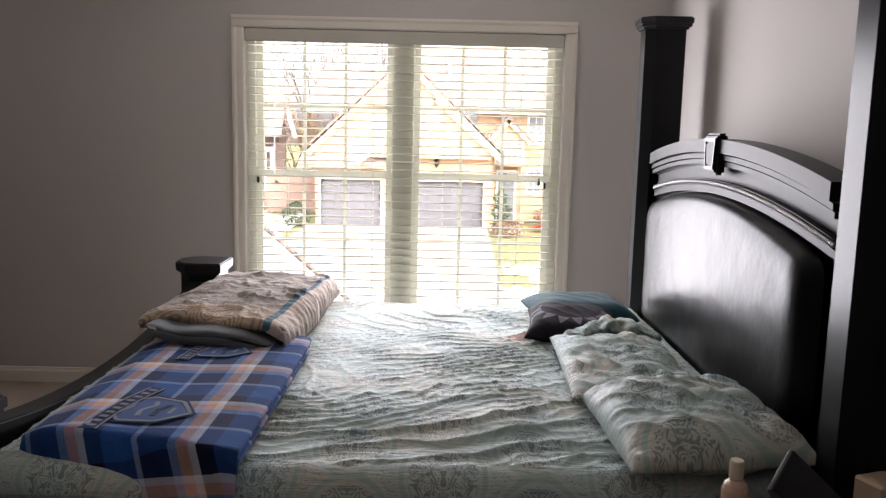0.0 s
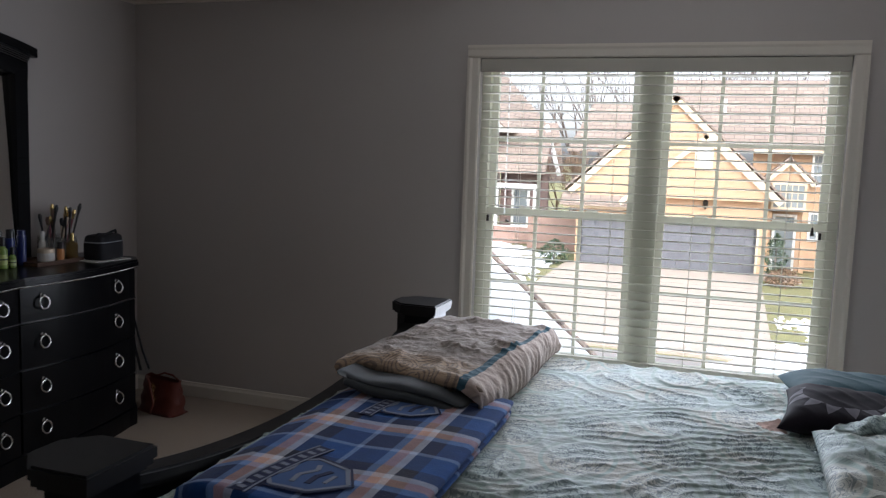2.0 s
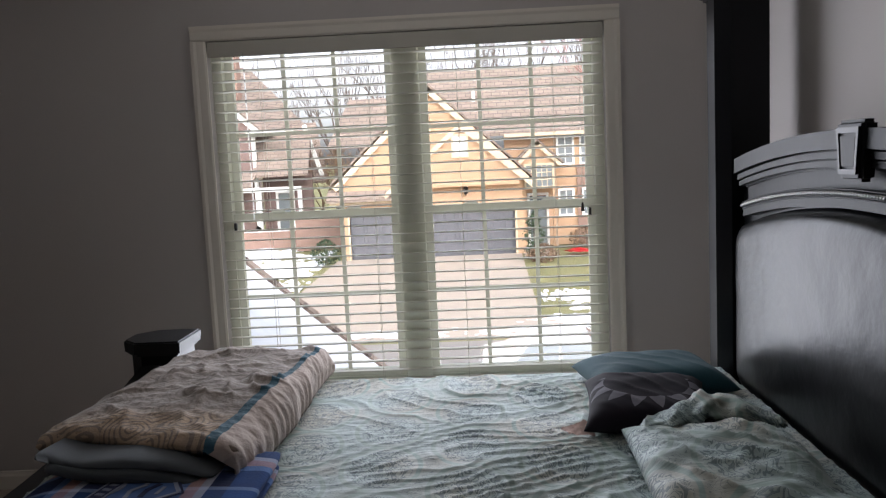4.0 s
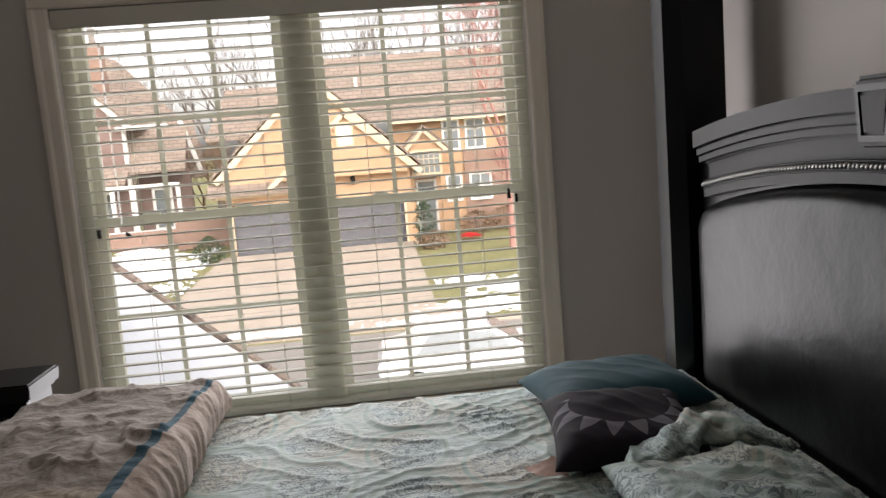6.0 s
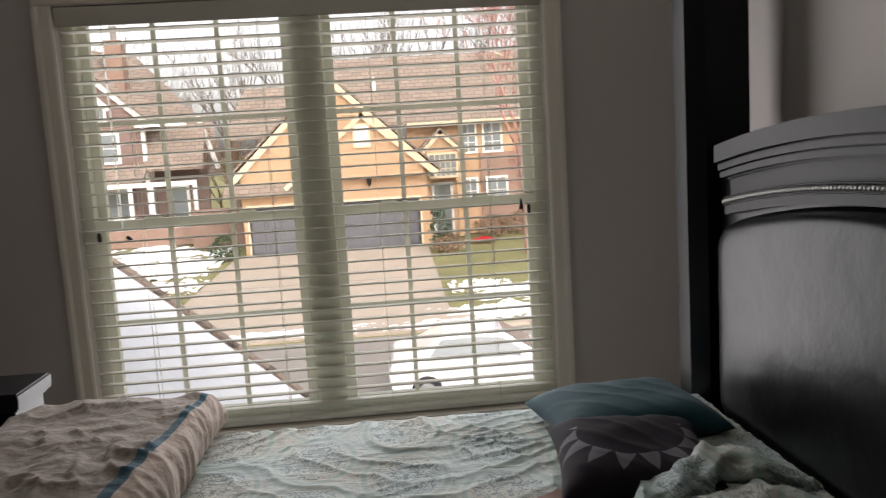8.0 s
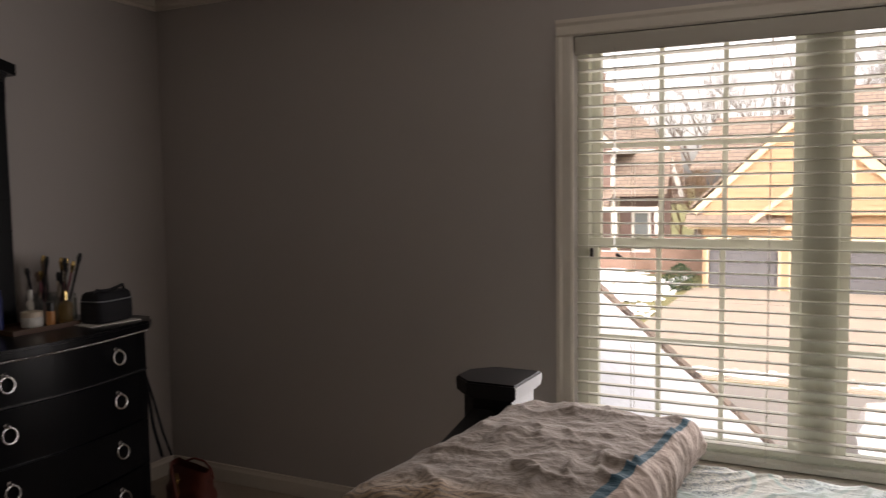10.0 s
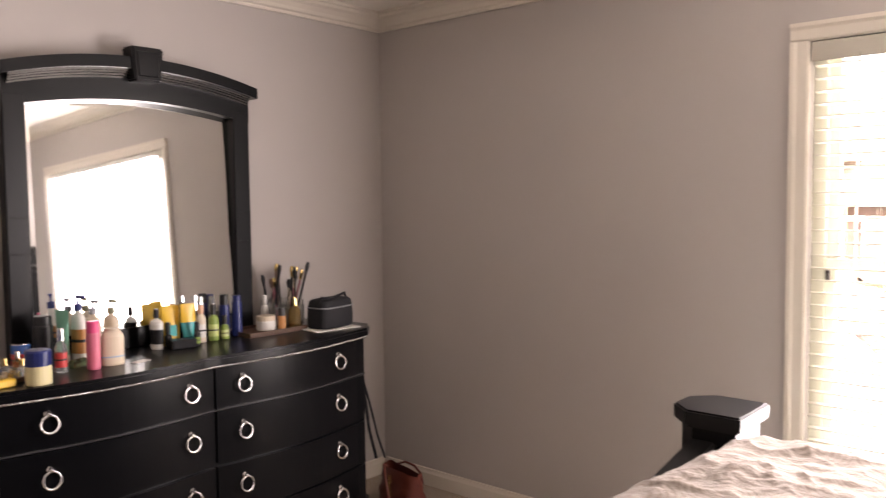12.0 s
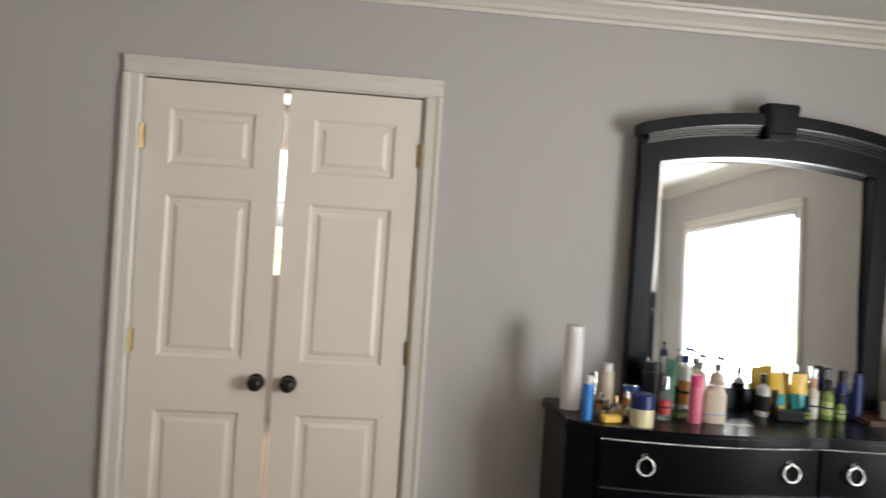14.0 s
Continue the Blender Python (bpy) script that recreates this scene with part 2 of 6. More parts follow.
structure("floor", bx(-7.0, XR + T, YB - T, YW + T, -0.12, 0.0), CARPET, "beige cut pile carpet over the bedroom floor", "floor")
bm = bmesh.new()
box(bm, XL - T, WX0, YW, YW + T, 0, 2.75)
box(bm, WX1, XR + T, YW, YW + T, 0, 2.75)
box(bm, WX0, WX1, YW, YW + T, 0, WZ0)
box(bm, WX0, WX1, YW, YW + T, WZ1, 2.75)
structure("wall_north", bm, WALL, "grey painted wall around the bedroom window", "wall")
bm = bmesh.new()
box(bm, XL - T, XL, YB, DY0, 0, 2.75)
box(bm, XL - T, XL, DY1, YW, 0, 2.75)
box(bm, XL - T, XL, DY0, DY1, DZ, 2.75)
structure("wall_west", bm, WALL, "grey painted wall with the double door", "wall")
structure("wall_east", bx(XR, XR + T, YB, YW, 0, 2.75), WALL, "grey painted wall behind the headboard", "wall")
structure("wall_south", bx(XL - T, XR + T, YB - T, YB, 0, 2.75), WALL, "plain grey painted wall", "wall")

# tray ceiling: a flat border, sloped sides and a raised middle
TX0, TX1, TY0, TY1, TZ = XL + 0.58, XR - 0.58, YB + 0.58, YW - 0.60, 2.72
bm = bmesh.new()
ring = [[(XL, YB, H), (XR, YB, H), (XR, YW, H), (XL, YW, H)], [(TX0, TY0, H), (TX1, TY0, H), (TX1, TY1, H), (TX0, TY1, H)],
        [(TX0 + 0.18, TY0 + 0.18, TZ), (TX1 - 0.18, TY0 + 0.18, TZ), (TX1 - 0.18, TY1 - 0.18, TZ), (TX0 + 0.18, TY1 - 0.18, TZ)]]
vs = [[bm.verts.new(p) for p in r] for r in ring]
for a, b in zip(vs, vs[1:]):
    for i in range(4):
        bm.faces.new((a[i], a[(i + 1) % 4], b[(i + 1) % 4], b[i]))
bm.faces.new(vs[2])
top = [bm.verts.new((x, y, 2.80)) for x, y in ((XL - T, YB - T), (XR + T, YB - T), (XR + T, YW + T), (XL - T, YW + T))]
bm.faces.new(top)
structure("ceiling", bm, CEIL, "cream tray ceiling with a sloped recess", "ceiling")

CROWN = [(0.0, 0.0), (0.012, 0.0), (0.014, 0.014), (0.026, 0.020), (0.034, 0.034), (0.05, 0.052), (0.066, 0.062), (0.070, 0.074), (0.082, 0.078), (0.084, 0.09), (0.0, 0.09)]


def crown(wall, a, b):
    bm = bmesh.new()
    z = H - 0.091
    if wall == "w":
        prism(bm, [(XL + u, z + v) for u, v in CROWN], "y", a, b)
    elif wall == "e":
        prism(bm, [(XR - u, z + v) for u, v in CROWN], "y", a, b)
    elif wall == "n":
        prism(bm, [(YW - u, z + v) for u, v in CROWN], "x", a, b)
    else:
        prism(bm, [(YB + u, z + v) for u, v in CROWN], "x", a, b)
    return bm


for wall, a, b in (("w", YB, YW), ("e", YB, YW), ("n", XL + 0.002, XR - 0.002), ("s", XL + 0.002, XR - 0.002)):
    structure("trim", crown(wall, a, b), TRIM, "cream painted crown moulding along the ceiling", "moulding")

BASE = [(0.0, 0.0), (0.014, 0.0), (0.014, 0.065), (0.010, 0.075), (0.008, 0.088), (0.0, 0.09)]
for wall, a, b in (("w", YB, DY0 - 0.07), ("w", DY1 + 0.07, YW), ("e", YB, YW), ("n", XL + 0.015, XR - 0.015), ("s", XL + 0.015, XR - 0.015)):
    bm = bmesh.new()
    if wall in "we":
        prism(bm, [((XL + u) if wall == "w" else (XR - u), v) for u, v in BASE], "y", a, b)
    else:
        prism(bm, [((YW - u) if wall == "n" else (YB + u), v) for u, v in BASE], "x", a, b)
    structure("baseboard", bm, TRIM, "cream painted baseboard along the carpet", "baseboard")

# ---- window with two double-hung units ----
win = thing("window_1", "white double-hung twin window with colonial grilles", "window", kind="structure")
cas = [(0.0, 0.0), (0.0, 0.010), (0.008, 0.016), (0.040, 0.018), (0.052, 0.024), (0.066, 0.024), (0.066, 0.0)]


def casing_y(x_in, sgn, z0, z1):
    return prism(bmesh.new(), [(x_in + sgn * u, YW - v) for u, v in cas], "z", z0, z1)


part("casing", casing_y(WX0, -1, WZ0 - 0.06, WZ1), TRIM, win)
part("casing", casing_y(WX1, 1, WZ0 - 0.06, WZ1), TRIM, win)
part("casing", prism(bmesh.new(), [(YW - v, WZ1 + u) for u, v in cas], "x", WX0 - 0.066, WX1 + 0.066), TRIM, win)
part("window_sill", bx(WX0 - 0.06, WX1 + 0.06, YW - 0.035, YW + 0.05, WZ0 - 0.02, WZ0 + 0.004, bevel=0.006), TRIM, win)
part("apron", bx(WX0 - 0.05, WX1 + 0.05, YW - 0.016, YW - 0.001, WZ0 - 0.09, WZ0 - 0.021, bevel=0.003), TRIM, win)
JY0, JY1 = YW + 0.055, YW + T
MX = -0.131
bm = bmesh.new()
box(bm, WX0, WX0 + 0.045, JY0, JY1, WZ0, WZ1)
box(bm, WX1 - 0.045, WX1, JY0, JY1, WZ0, WZ1)
box(bm, WX0 + 0.045, WX1 - 0.045, JY0, JY1, WZ1 - 0.012, WZ1)
box(bm, WX0 + 0.045, WX1 - 0.045, JY0, JY1, WZ0, WZ0 + 0.04)
part("window_frame", bm, VINYL, win)
part("mullion", bx(MX - 0.062, MX + 0.062, JY0 - 0.004, JY1 - 0.001, WZ0 + 0.001, WZ1 - 0.001, bevel=0.004), VINYL, win)


def sash(x0, x1, z0, z1, y):
    f = 0.034
    bm = bmesh.new()
    box(bm, x0, x0 + f, y, y + 0.035, z0, z1)
    box(bm, x1 - f, x1, y, y + 0.035, z0, z1)
    box(bm, x0 + f, x1 - f, y, y + 0.035, z1 - f, z1)
    box(bm, x0 + f, x1 - f, y, y + 0.035, z0, z0 + f)
    s = part("sash", bm, VINYL, win)
    pane = part("pane", bx(x0 + f - 0.004, x1 - f + 0.004, y + 0.015, y + 0.018, z0 + f - 0.004, z1 - f + 0.004), GLASS, s)
    pane.visible_shadow = False
    w = (x1 - x0 - 2 * f) / 3
    for k in (1, 2):
        c = x0 + f + k * w
        part("muntin", bx(c - 0.009, c + 0.009, y + 0.010, y + 0.024, z0 + f, z1 - f), VINYL, s)
    c = (z0 + z1) / 2
    part("muntin", bx(x0 + f, x1 - f, y + 0.0105, y + 0.0235, c - 0.009, c + 0.009), VINYL, s)
    return s


ZM = 1.25
for x0, x1 in ((WX0 + 0.046, MX - 0.062), (MX + 0.062, WX1 - 0.046)):
    sash(x0, x1, ZM - 0.02, WZ1 - 0.013, JY0 + 0.045)
    lower = sash(x0, x1, WZ0 + 0.041, ZM + 0.022, JY0 + 0.006)
    for c in (x0 + (x1 - x0) * 0.27, x0 + (x1 - x0) * 0.73):
        part("sash_lock", lathe(bmesh.new(), [(0, 0.016), (0.012, 0.014), (0.03, 0.006), (0.038, 0)], 14, c, JY0 + 0.02, 0.5), VINYL, lower).location.z = ZM + 0.022
for x in (WX0 + 0.058, WX1 - 0.075):
    part("tilt_latch", bx(x - 0.006, x + 0.006, JY0 - 0.012, JY0 + 0.006, ZM - 0.055, ZM - 0.018, bevel=0.003), BRONZE, win)
part("tilt_latch", bx(-0.012, 0.012, -0.006, 0.006, -0.006, 0.006, bevel=0.002), BRONZE, win).matrix_basis = pose(WX0 + 0.166, JY0 - 0.002, ZM - 0.047, 0, 35, 0)

# ---- horizontal blind ----
blind = thing("window_blind", "off-white horizontal slat blind hanging open in the window", "blind", (0, YW + 0.022, 0))
BX0, BX1 = WX0 + 0.006, WX1 - 0.006
# valance coloured darker than the slats: its backlit shade is in the colour
part("valance", bx(BX0, BX1, -0.032, -0.018, 1.985, WZ1 - 0.004, bevel=0.004, seg=2), material("shaded valance vinyl", (0.46, 0.43, 0.37), 0.5, vary=0.04, scale=4), blind)
part("head_rail", bx(BX0 + 0.004, BX1 - 0.004, -0.017, 0.028, 2.01, WZ1 - 0.004), SLATM, blind)
slat_bm = bmesh.new()
prof = [(-0.024, 0.0), (-0.012, 0.0018), (0.0, 0.0024), (0.012, 0.0018), (0.024, 0.0), (0.024, -0.0038), (0.012, -0.0022), (0.0, -0.0016), (-0.012, -0.0022), (-0.024, -0.0046)]
prism(slat_bm, prof, "x", BX0 + 0.006, BX1 - 0.006)
slat_mesh = finish(slat_bm, "slat", SLATM)
N_SLATS = 33
for k in range(N_SLATS):
    s = new("slat", slat_mesh)
    s.parent = blind
    s.matrix_basis = pose(0, 0, 1.972 - k * 0.0456, -4.5, 0, 0)
part("bottom_rail", bx(BX0 + 0.006, BX1 - 0.006, -0.025, 0.025, 0.445, 0.468, bevel=0.004), SLATM, blind)
for x in (WX0 + 0.23, WX0 + 0.72, WX0 + 1.12, WX0 + 1.55):
    for dy in (-0.0255, 0.0255):
        part("ladder_cord", tube(bmesh.new(), [(x, dy, 0.465), (x, dy, 2.01)], 0.0011, 5), CORD, blind)
part("tilt_wand", tube(bmesh.new(), [(BX0 + 0.16, -0.036, 1.25), (BX0 + 0.16, -0.030, 2.0)], 0.0035, 8), clear("clear wand plastic", (0.85, 0.86, 0.84)), blind)
part("pull_cord", tube(bmesh.new(), [(BX1 - 0.11, -0.034, 1.26), (BX1 - 0.11, -0.030, 2.0)], 0.0012, 5), CORD, blind)
part("tassel", lathe(bmesh.new(), [(0, 0.04), (0.004, 0.04), (0.009, 0.0), (0, 0)], 10, BX1 - 0.11, -0.034), BRONZE, blind).location.z = 1.22

# ---- double door ----
door = thing("door_1", "cream white paneled double door, closed", "door", kind="structure")
part("casing", prism(bmesh.new(), [(XL + v, DY0 - u) for u, v in cas], "z", 0, DZ), TRIM, door)
part("casing", prism(bmesh.new(), [(XL + v, DY1 + u) for u, v in cas], "z", 0, DZ), TRIM, door)
part("casing", prism(bmesh.new(), [(XL + v, DZ + u) for u, v in cas], "y", DY0 - 0.066, DY1 + 0.066), TRIM, door)
bm = bmesh.new()
box(bm, XL - T, XL - 0.001, DY0, DY0 + 0.004, 0, DZ)
box(bm, XL - T, XL - 0.001, DY1 - 0.004, DY1, 0, DZ)
box(bm, XL - T, XL - 0.001, DY0 + 0.004, DY1 - 0.004, DZ - 0.004, DZ)
part("jamb", bm, TRIM, door)
bm = bmesh.new()
box(bm, XL - 0.062, XL - 0.042, DY0 + 0.0045, DY0 + 0.020, 0, DZ - 0.0045)
box(bm, XL - 0.062, XL - 0.042, DY1 - 0.020, DY1 - 0.0045, 0, DZ - 0.0045)
box(bm, XL - 0.062, XL - 0.042, DY0 + 0.021, DY1 - 0.021, DZ - 0.022, DZ - 0.0045)
part("door_stop", bm, TRIM, door)


def leaf(y0, y1, hinge, lean=0.0):
    """One leaf: stiles and rails round three raised panels."""
    x0, x1 = XL - 0.040, XL - 0.005
    w = y1 - y0
    st = 0.098
    rows = [(0.20, 0.804), (1.005, 1.612), (1.727, 1.936)]
    bm = bmesh.new()
    box(bm, x0, x1, y0, y0 + st, 0.012, DZ - 0.010)
    box(bm, x0, x1, y1 - st, y1, 0.012, DZ - 0.010)
    edges = [0.012] + [v for r in rows for v in r] + [DZ - 0.010]
    for a, b in zip(edges[::2], edges[1::2]):
        box(bm, x0, x1, y0 + st, y1 - st, a, b)
    ob = part("door_leaf", bm, DOORP, door)
    for a, b in rows:
        bm = bmesh.new()
        ya, yb = y0 + st, y1 - st
        steps = [(0, x1 - 0.0005), (0.012, x1 - 0.009), (0.030, x1 - 0.010), (0.046, x1 - 0.003)]
        prev = None
        for d, x in steps:
            r = [bm.verts.new(p) for p in ((x, ya + d, a + d), (x, yb - d, a + d), (x, yb - d, b - d), (x, ya + d, b - d))]
            if prev:
                for i in range(4):
                    bm.faces.new((prev[i], prev[(i + 1) % 4], r[(i + 1) % 4], r[i]))
            prev = r
        bm.faces.new(prev)
        bk = [bm.verts.new(p) for p in ((x0 + 0.004, ya, a), (x0 + 0.004, yb, a), (x0 + 0.004, yb, b), (x0 + 0.004, ya, b))]
        bm.faces.new(bk)
        part("panel", bm, DOORP, ob)
    ky = (y1 - 0.037) if hinge < y0 + 0.1 else (y0 + 0.06)
    kb = lathe(bmesh.new(), [(0, 0.07), (0.016, 0.069), (0.026, 0.060), (0.029, 0.047), (0.024, 0.035), (0.012, 0.026), (0.010, 0.01), (0.030, 0.007), (0.032, 0.0), (0, 0)], 24)
    k = part("door_knob", kb, BRONZE, ob, "dark bronze round knob", smooth=True)
    k.matrix_basis = pose(x1, ky, 0.924, 0, 90, 0)
    for z in (1.824, 1.062, 0.25):
        bm = bmesh.new()
        tube(bm, [(XL + 0.006, hinge, z - 0.045), (XL + 0.006, hinge, z + 0.045)], 0.007, 10)
        box(bm, XL - 0.004, XL + 0.001, hinge - 0.014, hinge + 0.014, z - 0.044, z + 0.044)
        part("hinge", bm, BRASS, ob, "worn brass hinge")
    return ob


leaf(DY0 + 0.007, 1.370, DY0 + 0.004)
leaf(1.394, DY1 - 0.007, DY1 - 0.004)

# room behind the double door, with a bright blind in its window
structure("wall_closet", bx(-6.6, XL - T, -1.2, -1.05, 0, 2.6), WALL, "plain wall of the room behind the door", "wall")
structure("wall_closet", bx(-6.6, XL - T, 4.0, 4.15, 0, 2.6), WALL, "plain wall of the room behind the door", "wall")
bm = bmesh.new()
box(bm, -6.6, -6.45, -1.05, 0.55, 0, 2.6)
box(bm, -6.6, -6.45, 1.65, 4.0, 0, 2.6)
box(bm, -6.6, -6.45, 0.55, 1.65, 0, 1.14)
box(bm, -6.6, -6.45, 0.55, 1.65, 2.12, 2.6)
structure("wall_closet", bm, WALL, "plain wall with a small window beyond the door", "wall")
structure("ceiling_closet", bx(-6.6, XL - T, -1.05, 4.0, 2.45, 2.6), CEIL, "plain ceiling behind the door", "ceiling")
win2 = thing("window_2", "small bright window beyond the double door", "window", kind="structure")
bm = bmesh.new()
for k in range(5):
    box(bm, -6.47, -6.455, 0.56, 1.64, 1.32 + k * 0.19, 1.326 + k * 0.19)
part("slat", bm, SLATM, win2)

# ---- bed ----
BY = 2.965
bed = thing("bed", "black king bed with leather headboard and square posts", "bed", (0, 0, 0))


def post(x, y, s, h, cap, ch, mat, flip=1, capflip=1):
    """A square post with chamfered outer corners, moulded cap and a small base."""
    def outline(r, c):
        return [(x - r + c, y - r), (x + r, y - r), (x + r, y + r), (x - r + c, y + r), (x - r, y + r - c), (x - r, y - r + c)]
    bm = bmesh.new()
    prism(bm, outline(s + 0.012, ch), "z", 0.0, 0.10)
    prism(bm, outline(s, ch), "z", 0.10, h - 0.055)
    p = part("post", bm, mat, bed)
    bm = bmesh.new()
    prism(bm, outline(s + 0.010, ch), "z", h - 0.055, h - 0.045)
    prism(bm, outline(s + 0.020, ch + 0.004), "z", h - 0.045, h - 0.030)
    prism(bm, outline(cap, ch + 0.008), "z", h - 0.030, h - 0.006)
    prism(bm, outline(cap - 0.006, ch + 0.006), "z", h - 0.006, h)
    part("post_cap", bm, BLACKW, p)
    return p


post(-1.058, 1.873, 0.082, 0.860, 0.108, 0.055, BLACK)
post(-1.076, 4.033, 0.097, 0.858, 0.119, 0.058, BLACK)
post(1.100, 1.885, 0.090, 2.065, 0.116, 0.045, BLACK)
post(1.132, 4.045, 0.090, 2.065, 0.116, 0.045, BLACK)

# footboard with a scooped top rail
bm = bmesh.new()
n = 28
hi = []
for i in range(n + 1):
    y = 1.97 + (3.94 - 1.97) * i / n
    z = 0.655 + 0.085 * ((y - BY) / 0.85) ** 2
    hi.append((y, z))
outline = [(1.97, 0.14), (3.94, 0.14)] + [(y, z - 0.03) for y, z in hi[::-1]]
prism(bm, outline, "x", -1.10, -1.06)
fb = part("footboard", bm, BLACK, bed)
bm = bmesh.new()
for k, (w, a, b) in enumerate(((0.030, -0.045, -0.028), (0.042, -0.028, -0.006), (0.034, -0.006, 0.0))):
    prism(bm, [(y, z + a) for y, z in hi] + [(y, z + b) for y, z in hi[::-1]], "x", -1.08 - w, -1.08 + w)
part("top_rail", bm, BLACKW, fb)
for y in (1.915, 3.995):
    part("side_rail", bx(-1.02, 1.03, y - 0.02, y + 0.02, 0.16, 0.40, bevel=0.006), BLACK, bed)


# headboard
def arch(z0, drop=0.076, w=0.83):
    return lambda y: z0 - drop * ((y - BY + 0.015) / w) ** 2


ys = [2.03 + (3.90 - 2.03) * i / 40 for i in range(41)]
hb = part("headboard", prism(bmesh.new(), [(2.03, 0.16), (3.93, 0.16)] + [(y, arch(1.45)(y)) for y in ys[::-1]], "x", 1.03, 1.09), BLACK, bed)
hb.location = (0.10, 0.055, -0.022)
y0, y1 = 2.022, 3.775
ys = [y0 + (y1 - y0) * i / 48 for i in range(49)]


def band(z_lo, z_hi, x_face, x_back=1.04, drop=0.076):
    bm = bmesh.new()
    prism(bm, [(y, arch(z_lo, drop)(y)) for y in ys] + [(y, arch(z_hi, drop)(y)) for y in ys[::-1]], "x", x_face, x_back)
    return bm


for a, b, x in ((1.485, 1.533, 0.955), (1.478, 1.486, 0.985), (1.462, 1.479, 0.966), (1.456, 1.463, 0.990), (1.441, 1.457, 0.972), (1.436, 1.442, 0.995)):
    part("crown_rail", band(a, b, x), BOARD, hb)
part("frieze", band(1.386, 1.437, 1.003), BOARD, hb)
part("lower_rail", band(1.336, 1.386, 0.985), BOARD, hb)
# rope moulding
ROPE = material("dull silver leaf", (0.36, 0.35, 0.34), 0.36, 1.0, vary=0.15, scale=60)
bm = bmesh.new()
nb = 118
for i in range(nb):
    y = y0 + (y1 - y0) * (i + 0.5) / nb
    z = arch(1.374)(y)
    m = pose(0.982, y, z, 38, 0, 0) @ Matrix.Diagonal((0.0085, 0.0048, 0.0105, 1))
    bmesh.ops.create_icosphere(bm, subdivisions=1, radius=1.0, matrix=m)
part("rope_moulding", bm, ROPE, hb, "silver twisted rope moulding", smooth=True)
for dz in (0.0105, -0.0115):
    part("bead", tube(bmesh.new(), [(0.983, y, arch(1.374 + dz)(y)) for y in ys], 0.0024, 6), BOARD, hb, smooth=True)


# padded panel
def pad(u, v):
    y = 2.10 + (3.785 - 2.10) * u
    zt = arch(1.334, 0.100)(y)
    z = 0.66 + (zt - 0.66) * v
    du, dv = min(u, 1 - u) * 1.68, min(v, 1 - v) * 0.68
    r = 0.09
    e = max(0.0, 1 - du / r) ** 2 + max(0.0, 1 - dv / r) ** 2
    puff = math.sqrt(max(0.0, 1 - min(1.0, e)))
    x = 1.0 - 0.058 * puff ** 0.75 - 0.014 * math.sin(math.pi * u) * math.sin(math.pi * v) + 0.0016 * fbm(y * 9, z * 9)
    if e > 1:
        k = 1 - (math.sqrt(e) - 1) * 0.42
        sy = (2.10 + r if u < 0.5 else 3.785 - r)
        y = sy + (y - sy) * k
        sz = (0.66 + r if v < 0.5 else zt - r)
        z = sz + (z - sz) * k
    return (x, y, z)


bm = bmesh.new()
cloth(bm, 70, 36, pad)
part("padded_panel", bm, LEATHER, hb, "black padded leather panel", smooth=True)
# keystone ornament
bm = bmesh.new()
prism(bm, [(-0.078, 0.075), (0.078, 0.075), (0.061, -0.075), (-0.061, -0.075)], "x", -0.014, 0.03)
bmesh.ops.bevel(bm, geom=list(bm.edges), offset=0.010, segments=3, affect="EDGES")
key = part("keystone", bm, BOARD, hb)
key.location = (0.957, 2.905, 1.480)
key.scale = (0.85, 0.88, 0.97)
bm = bmesh.new()
outer, inner = [(-0.066, 0.058), (0.066, 0.058), (0.050, -0.056), (-0.050, -0.056)], [(-0.052, 0.044), (0.052, 0.044), (0.040, -0.044), (-0.040, -0.044)]
for (a, b), (c, d) in zip(zip(outer, outer[1:] + outer[:1]), zip(inner, inner[1:] + inner[:1])):
    prism(bm, [a, b, d, c], "x", -0.021, -0.0135)
part("raised_frame", bm, BLACK, key)
bm = bmesh.new()
prism(bm, [(-0.044, 0.036), (0.044, 0.036), (0.034, -0.037), (-0.034, -0.037)], "x", -0.019, -0.0135)
part("centre_panel", bm, BOARD, key)


# ---- bedding ----
def mathn(nt, op, a, b=None, c=None):
    n = nt.nodes.new("ShaderNodeMath")
    n.operation = op
    for i, v in enumerate((a, b, c)):
        if v is None:
            continue
        if isinstance(v, (int, float)):
            n.inputs[i].default_value = v
        else:
            nt.links.new(v, n.inputs[i])
    return n.outputs[0]


def mixc(nt, fac, a, b):
    n = nt.nodes.new("ShaderNodeMix")
    n.data_type = "RGBA"
    if isinstance(fac, (int, float)):
        n.inputs["Factor"].default_value = fac
    else:
        nt.links.new(fac, n.inputs["Factor"])
    for i, v in ((6, a), (7, b)):
        if isinstance(v, tuple):
            n.inputs[i].default_value = (*v, 1)
        else:
            nt.links.new(v, n.inputs[i])
    return n.outputs[2]


def step(nt, v, lo, hi):
    n = nt.nodes.new("ShaderNodeMapRange")
    n.interpolation_type = "SMOOTHSTEP"
    n.inputs["From Min"].default_value, n.inputs["From Max"].default_value = lo, hi
    nt.links.new(v, n.inputs["Value"])
    return n.outputs["Result"]


def uv_axes(nt):
    uv = nt.nodes.new("ShaderNodeUVMap")
    uv.uv_map = "cloth"
    sep = nt.nodes.new("ShaderNodeSeparateXYZ")
    nt.links.new(uv.outputs[0], sep.inputs[0])
    return uv.outputs[0], sep.outputs[0], sep.outputs[1]


